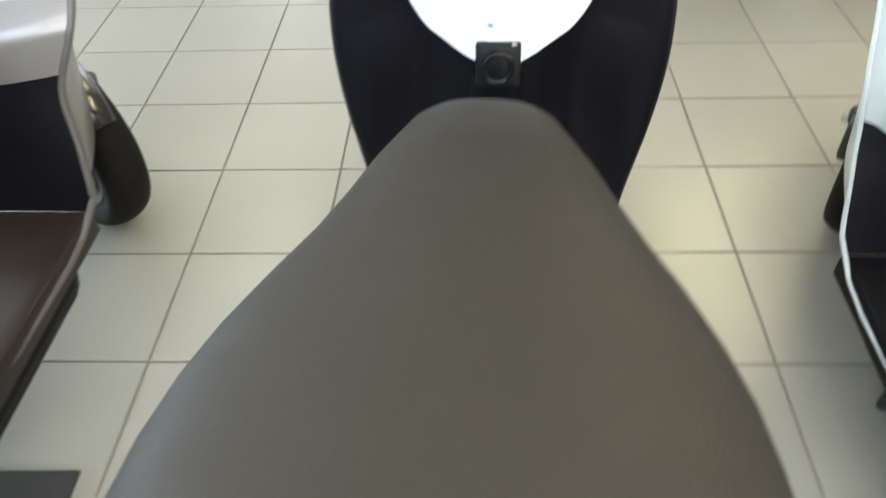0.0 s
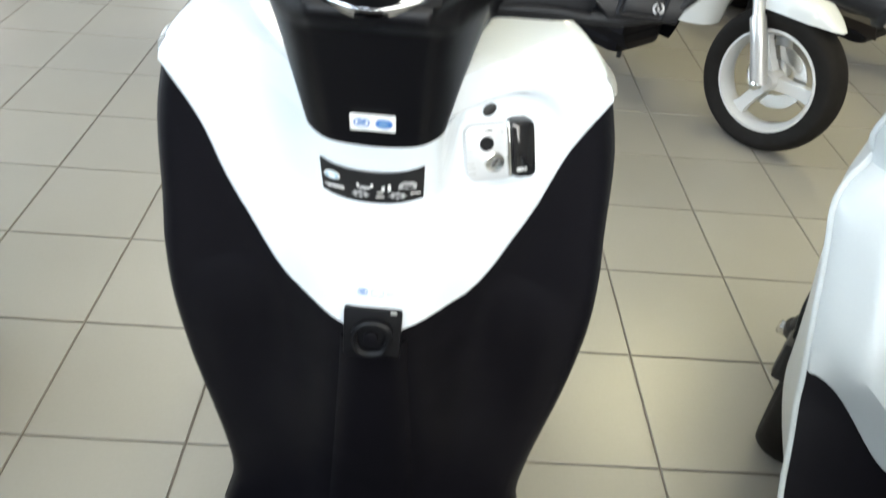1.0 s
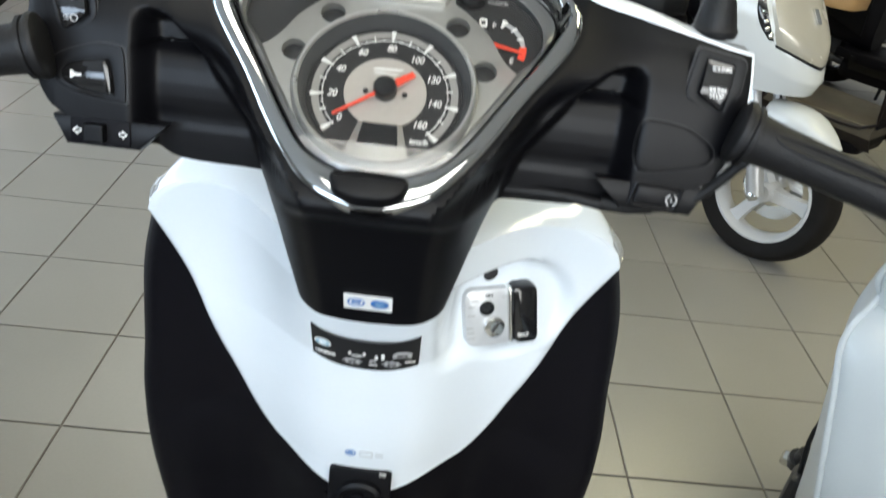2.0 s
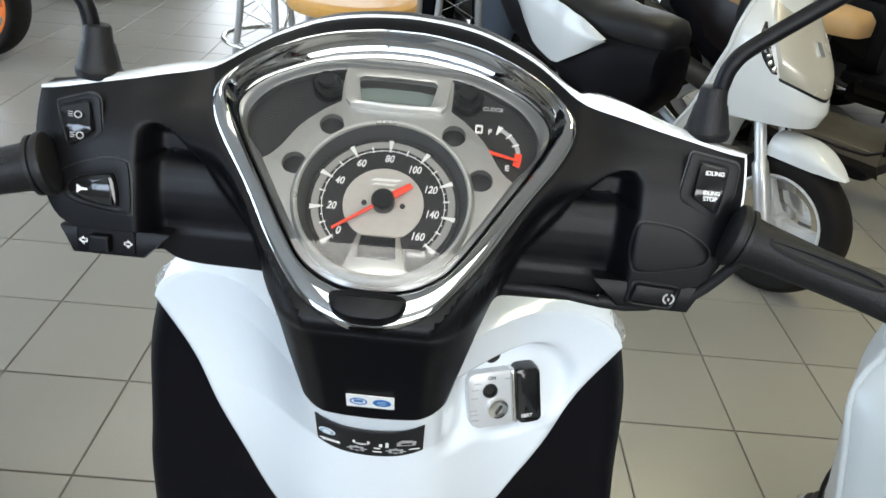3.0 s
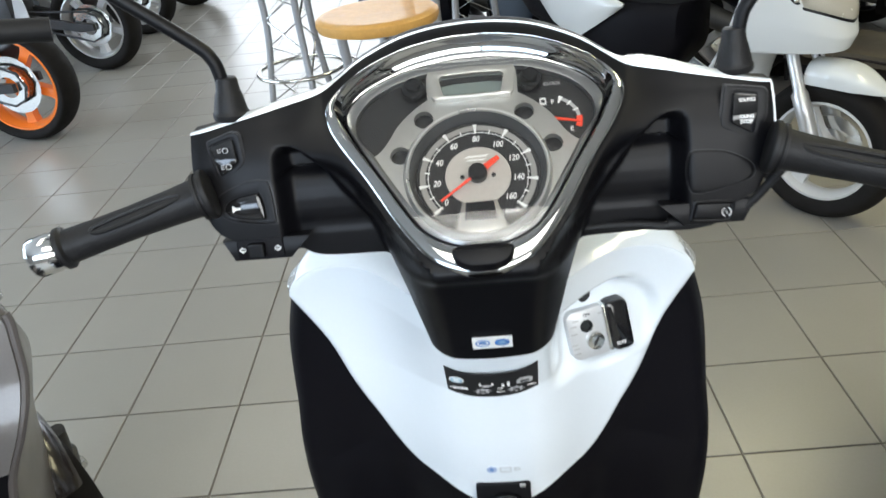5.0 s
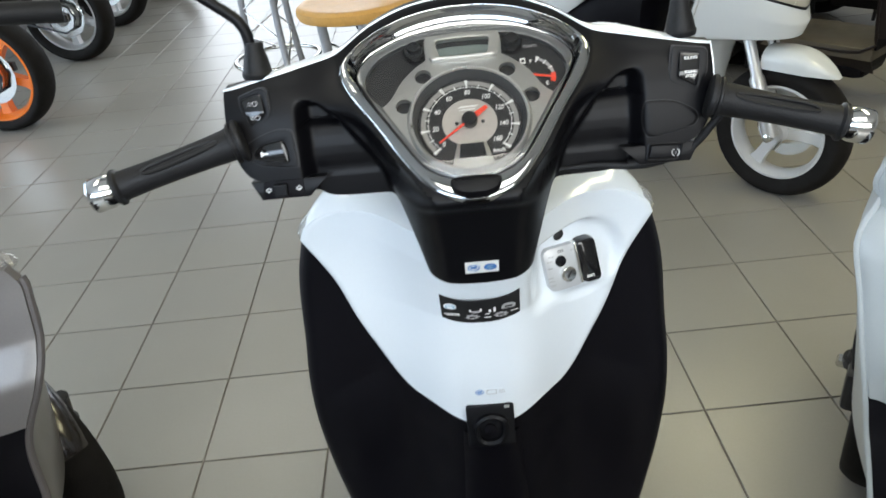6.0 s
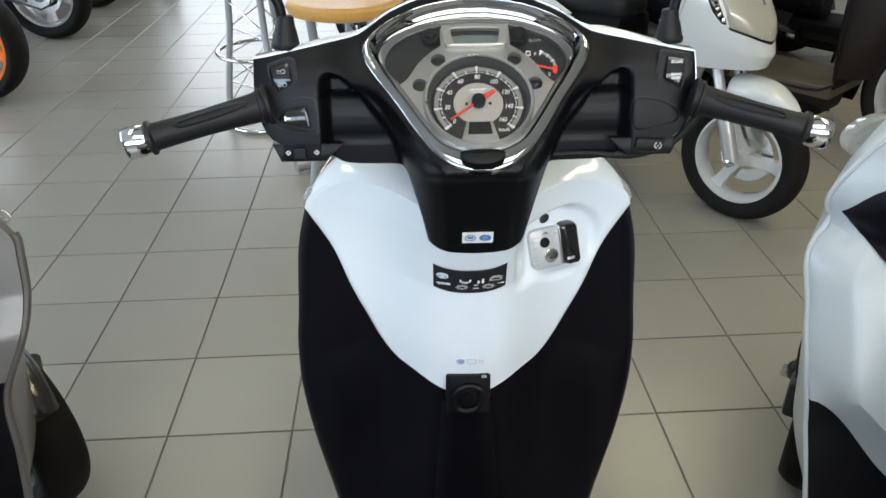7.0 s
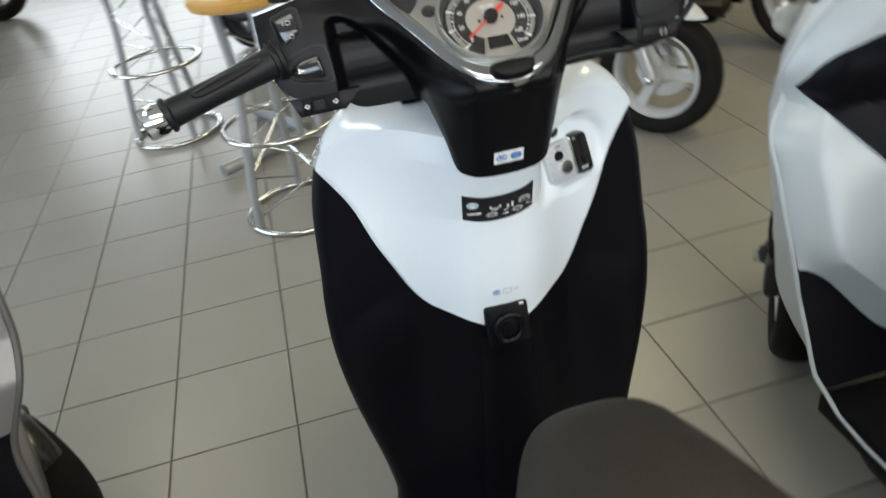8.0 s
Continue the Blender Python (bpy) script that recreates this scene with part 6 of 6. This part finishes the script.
# ---- motorcycles along the left ----
def motorcycle(m, label, rim, twin, body, accent, ratio=0.72, group="parked motorcycles"):
    """Rear wheel on the ground at the origin, y ahead."""
    mc = thing("motorcycle", m, label, "motorcycle", group)
    r = 0.31
    wheel(mc, pose(0, 0, r), r, 0.15, rim, 5, "rear_wheel", True, ratio, twin)
    wheel(mc, pose(0, 1.40, r - 0.01), r - 0.01, 0.11, rim, 5, "front_wheel", True, 0.74, twin)
    for s in (-1, 1):
        part("swing_arm", loft([[(0.105 * s + x * 0.014, y, z + h * hh) for x, h in ((-1, -1), (1, -1), (1, 1), (-1, 1))] for y, z, hh in ((-0.05, 0.31, 0.022), (0.05, 0.312, 0.026), (0.3, 0.36, 0.034), (0.52, 0.40, 0.04))]), ENGINE, mc)
        part("fork_leg", tube([(0.085 * s, 1.40, 0.30), (0.085 * s, 1.28, 0.62), (0.085 * s, 1.18, 0.92)], [0.026, 0.026, 0.020], 14), accent, mc)
        part("foot_peg", tube([(0.14 * s, 0.46, 0.40), (0.22 * s, 0.47, 0.40)], 0.012, 10), POLISHED, mc, "bright foot peg")
        part("peg_bracket", moved(plate([(0.38, 0.36), (0.50, 0.38), (0.46, 0.56), (0.40, 0.55)], 0.01, 0.002), Matrix.Translation((0.135 * s, 0, 0)) @ Matrix(((0, 0, 1, 0), (1, 0, 0, 0), (0, 1, 0, 0), (0, 0, 0, 1)))), ALLOY, mc)
    part("sprocket", moved(lathe([(0.055, -0.003), (0.10, -0.003), (0.10, 0.003), (0.055, 0.003)], 36, True), pose(-0.085, 0, r, 0, 90, 0)), POLISHED, mc)
    part("chain", tube([(-0.085, -0.10, r), (-0.085, -0.07, r + 0.07), (-0.085, 0, r + 0.10), (-0.085, 0.55, 0.44), (-0.085, 0.60, 0.40), (-0.085, 0.55, 0.36), (-0.085, 0, r - 0.10), (-0.085, -0.07, r - 0.07)], 0.008, 8, True), ENGINE, mc)
    part("engine", join(box(0.28, 0.42, 0.30, 0.06, pose(0, 0.72, 0.40)), box(0.24, 0.22, 0.26, 0.04, pose(0, 0.82, 0.62, -20, 0, 0))), ENGINE, mc, "dark engine block")
    part("exhaust", tube([(0.06, 1.0, 0.42), (0.10, 0.90, 0.22), (0.12, 0.55, 0.20), (0.155, 0.36, 0.34), (0.17, 0.28, 0.38), (0.175, -0.12, 0.52)], [0.02, 0.022, 0.024, 0.03, 0.055, 0.05], 18), ENGINE, mc, "dark exhaust can")
    part("tank", loft([[(w * math.cos(a), y, z + h * math.sin(a)) for a in np.linspace(0, 2 * math.pi, 24, endpoint=False)] for y, w, z, h in ((0.52, 0.07, 0.78, 0.06), (0.60, 0.11, 0.82, 0.09), (0.80, 0.15, 0.86, 0.12), (0.95, 0.14, 0.86, 0.11), (1.05, 0.07, 0.84, 0.07))]), body, mc, "painted fuel tank")
    part("seat", loft([[(w * math.cos(a), y, z + h * math.sin(a)) for a in np.linspace(0, 2 * math.pi, 20, endpoint=False)] for y, w, z, h in ((0.54, 0.08, 0.78, 0.03), (0.35, 0.13, 0.79, 0.035), (0.10, 0.12, 0.84, 0.035), (-0.12, 0.09, 0.88, 0.03), (-0.18, 0.04, 0.885, 0.015))]), SEAT_BLACK, mc)
    part("tail", loft([[(w * math.cos(a), y, z + h * math.sin(a)) for a in np.linspace(0, 2 * math.pi, 20, endpoint=False)] for y, w, z, h in ((0.40, 0.10, 0.72, 0.05), (0.10, 0.11, 0.78, 0.05), (-0.15, 0.08, 0.84, 0.04), (-0.26, 0.03, 0.87, 0.02))]), body, mc)
    part("fairing", loft([[(w * math.cos(a), y, z + h * math.sin(a)) for a in np.linspace(0, 2 * math.pi, 24, endpoint=False)] for y, w, z, h in ((0.55, 0.12, 0.45, 0.16), (0.75, 0.19, 0.50, 0.27), (1.0, 0.20, 0.60, 0.30), (1.25, 0.17, 0.80, 0.20), (1.40, 0.06, 0.86, 0.08))]), body, mc, "dark painted fairing")
    part("handlebar", tube([(-0.34, 1.02, 0.98), (-0.12, 1.15, 1.0), (0.12, 1.15, 1.0), (0.34, 1.02, 0.98)], 0.014, 10), RUBBER, mc)
    part("side_stand", tube([(-0.12, 0.62, 0.28), (-0.24, 0.64, 0.012)], 0.011, 8), ENGINE, mc)
    part("brake_caliper", box(0.04, 0.08, 0.06, 0.012, pose(0.07, 0.10, r + 0.06)), RED, mc, "red brake caliper")
    return mc


NAVY = material("dark_blue_paint", (0.012, 0.014, 0.03), 0.3, coat=0.5, grain=0.05, blotch=0.05)
motorcycle(pose(-2.42, 2.65, 0, 0, 0, 80), "dark motorcycle with orange wheels", ORANGE, False, NAVY, ALLOY, 0.79)
motorcycle(pose(-2.54, 3.97, 0, 0, 0, 80), "black motorcycle with silver wheels", ALLOY, False, BLACK, ALLOY)
motorcycle(pose(-2.60, 4.95, 0, 0, 0, 78), "black motorcycle with grey twin-spoke wheels", ALLOY, True, GLOSS_BLACK, ALLOY)
motorcycle(pose(-2.50, 5.95, 0, 0, 0, 78), "black motorcycle at the far end of the row", ENGINE, True, BLACK, ALLOY)


# ---- bar stools and the table foot ----
def ring_path(r, z, n=48):
    return [(r * math.cos(2 * math.pi * k / n), r * math.sin(2 * math.pi * k / n), z) for k in range(n)]


def stool(m):
    st = thing("bar_stool", m, "bar stool with round beech seat and silver truss legs", "stool", "bar stools")
    part("seat", moved(lathe([(0.0001, 0.765), (0.160, 0.765), (0.184, 0.770), (0.190, 0.784), (0.188, 0.798), (0.178, 0.806), (0.160, 0.806), (0.0001, 0.801)], 56), Matrix()), WOOD, st, "round lacquered beech seat")
    part("foot_ring", tube(ring_path(0.198, 0.35), 0.0095, 10, True), POLISHED, st, "polished foot ring")
    part("base_ring", tube(ring_path(0.198, 0.011), 0.011, 10, True), POLISHED, st, "polished base ring")
    legs = []
    for k in range(3):
        a = radians(120 * k + 200)
        path = [(0.190, 0.012), (0.176, 0.15), (0.150, 0.32), (0.126, 0.48), (0.118, 0.62), (0.128, 0.766)]
        p = [(float(r) * math.cos(a), float(r) * math.sin(a), float(z)) for r, z in spline(path, 4)]
        legs.append((a, path))
        part("leg", tube(p, 0.0155, 14), STEEL, st, "grey tubular leg")
    for k in range(3):
        a0, a1 = legs[k][0], legs[(k + 1) % 3][0]
        pts = []
        for i, z in enumerate((0.05, 0.20, 0.33, 0.46, 0.58, 0.70)):
            a, r = (a0, a1)[i % 2], interp(z, [(q, w) for w, q in legs[0][1]])
            pts.append((r * math.cos(a), r * math.sin(a), z))
        part("truss_rod", tube(pts, 0.0052, 8), POLISHED, st)
    part("seat_plate", moved(lathe([(0.0001, 0.757), (0.14, 0.757), (0.14, 0.766), (0.0001, 0.766)], 32), Matrix()), STEEL, st)
    return st


NEAR_STOOL = stool(pose(-0.33, 1.115, 0, 0, 0, 10))
copy_thing(NEAR_STOOL, pose(-0.83, 2.21, 0, 0, 0, -25))
copy_thing(NEAR_STOOL, pose(-0.03, 2.42, 0, 0, 0, 40))

TABLE = thing("bar_table", pose(-0.22, 1.78, 0, 0, 0, 0), "high bar table with silver truss column", "table")
for k in range(4):
    a = radians(45 + 90 * k)
    part("column_tube", tube([(0.075 * math.cos(a), 0.075 * math.sin(a), 0.05), (0.075 * math.cos(a), 0.075 * math.sin(a), 1.08)], 0.017, 12), STEEL, TABLE, "grey column tube")
    b = radians(30 + 90 * k)
    part("foot", tube([(0.04 * math.cos(b), 0.04 * math.sin(b), 0.032), (0.46 * math.cos(b), 0.46 * math.sin(b), 0.032)], 0.026, 16), STEEL, TABLE, "round tube foot")
    c = radians(135 + 90 * k)
    part("truss_rod", tube([(0.075 * math.cos((a, c)[i % 2]), 0.075 * math.sin((a, c)[i % 2]), 0.12 + 0.155 * i) for i in range(7)], 0.0055, 8), POLISHED, TABLE)
part("tabletop", moved(lathe([(0.0001, 1.08), (0.29, 1.08), (0.30, 1.09), (0.30, 1.105), (0.29, 1.112), (0.0001, 1.112)], 56), Matrix()), WOOD, TABLE, "round lacquered beech top")

tagged(part("floor_mat", box(0.55, 0.60, 0.008, 0.003, pose(-1.075, -1.155, 0.0045, 0, 0, 1)), MAT), "black rubber floor mat on the tiles", "mat")

# ---- ceiling lamps, windows ----
for tx, ty, across in TUBES:
    lamp = thing("ceiling_lamp", pose(tx, ty, 3.40, 0, 0, 90 if across else 0), "unseen white tube lamp under the ceiling", "lamp", "ceiling lamps")
    long = 1.25 if across else 0.75
    part("housing", box(1.16 if across else 0.62, 2 * long + 0.1, 0.07, 0.01, pose(0, 0, -0.035)), CEIL, lamp)
    for dx in (-0.48, -0.32, -0.16, 0.0, 0.16, 0.32, 0.48) if across else (-0.21, -0.07, 0.07, 0.21):
        part("tube", tube([(dx, -long, -0.085), (dx, long, -0.085)], 0.013, 10), TUBE_GLOW, lamp, "glowing lamp tube")


def window(number, place, length, sill, head, along):
    w = thing("window_%d" % number, pose(*place, 0, 0, 0 if along else 90), "wide shop window in a dark frame", "window", kind="structure")
    for z in (sill + 0.03, head - 0.03):
        part("window_frame", box(length, 0.08, 0.06, 0.005, pose(0, 0, z)), DARK_WALL, w)
    count = int(length / 1.5)
    for k in range(count + 1):
        part("mullion", box(0.06, 0.08, head - sill - 0.12, 0.005, pose(-length / 2 + 0.03 + (length - 0.06) * k / count, 0, (sill + head) / 2)), DARK_WALL, w)
    part("daylight", box(length + 0.6, 0.02, head - sill + 0.6, 0.002, pose(0, 0.6 if place[1] > 0 and along else (-0.6 if along else 0.6), (sill + head) / 2)), DAY_GLOW, w, "glowing sheet for the daylight outside")


window(1, ((XW + XE) / 2 + 0.35, YN + 0.1, 0), 7.1, 0.5, 2.9, True)
window(2, ((XW + XE) / 2 - 0.2, YS - 0.1, 0), 6.4, 1.35, 3.05, True)
window(3, (XW - 0.1, (YS + YN) / 2 - 0.5, 0), 6.2, 0.5, 2.9, False)

# ---- floor tiles ----
TILE_XY = tile_mesh(S - 0.0045, S - 0.0045)
TILE_MESH = mesh(*TILE_XY, smooth=False)
far_v, far_f = [], []
for i in range(int((XW - X0) / S) - 1, int((XE - X0) / S) + 1):
    for j in range(int((YS - Y0) / S) - 1, int((YN - Y0) / S) + 1):
        x, y = X0 + (i + 0.5) * S, Y0 + (j + 0.5) * S
        if not (XW + 0.1 < x < XE - 0.1 and YS + 0.1 < y < YN - 0.1):
            continue
        if -2.4 < x < 2.3 and -1.3 < y < 3.9:
            part("tile", TILE_MESH, TILE, FLOOR, m=pose(x, y, 0))
        else:
            k = len(far_v)
            far_v += [(a + x, b + y, c) for a, b, c in TILE_XY[0]]
            far_f += [tuple(k + q for q in f) for f in TILE_XY[1]]
tagged(part("tiles", mesh(far_v, far_f, False), TILE, FLOOR, "beige glazed floor tiles further off"), kind="stuff")
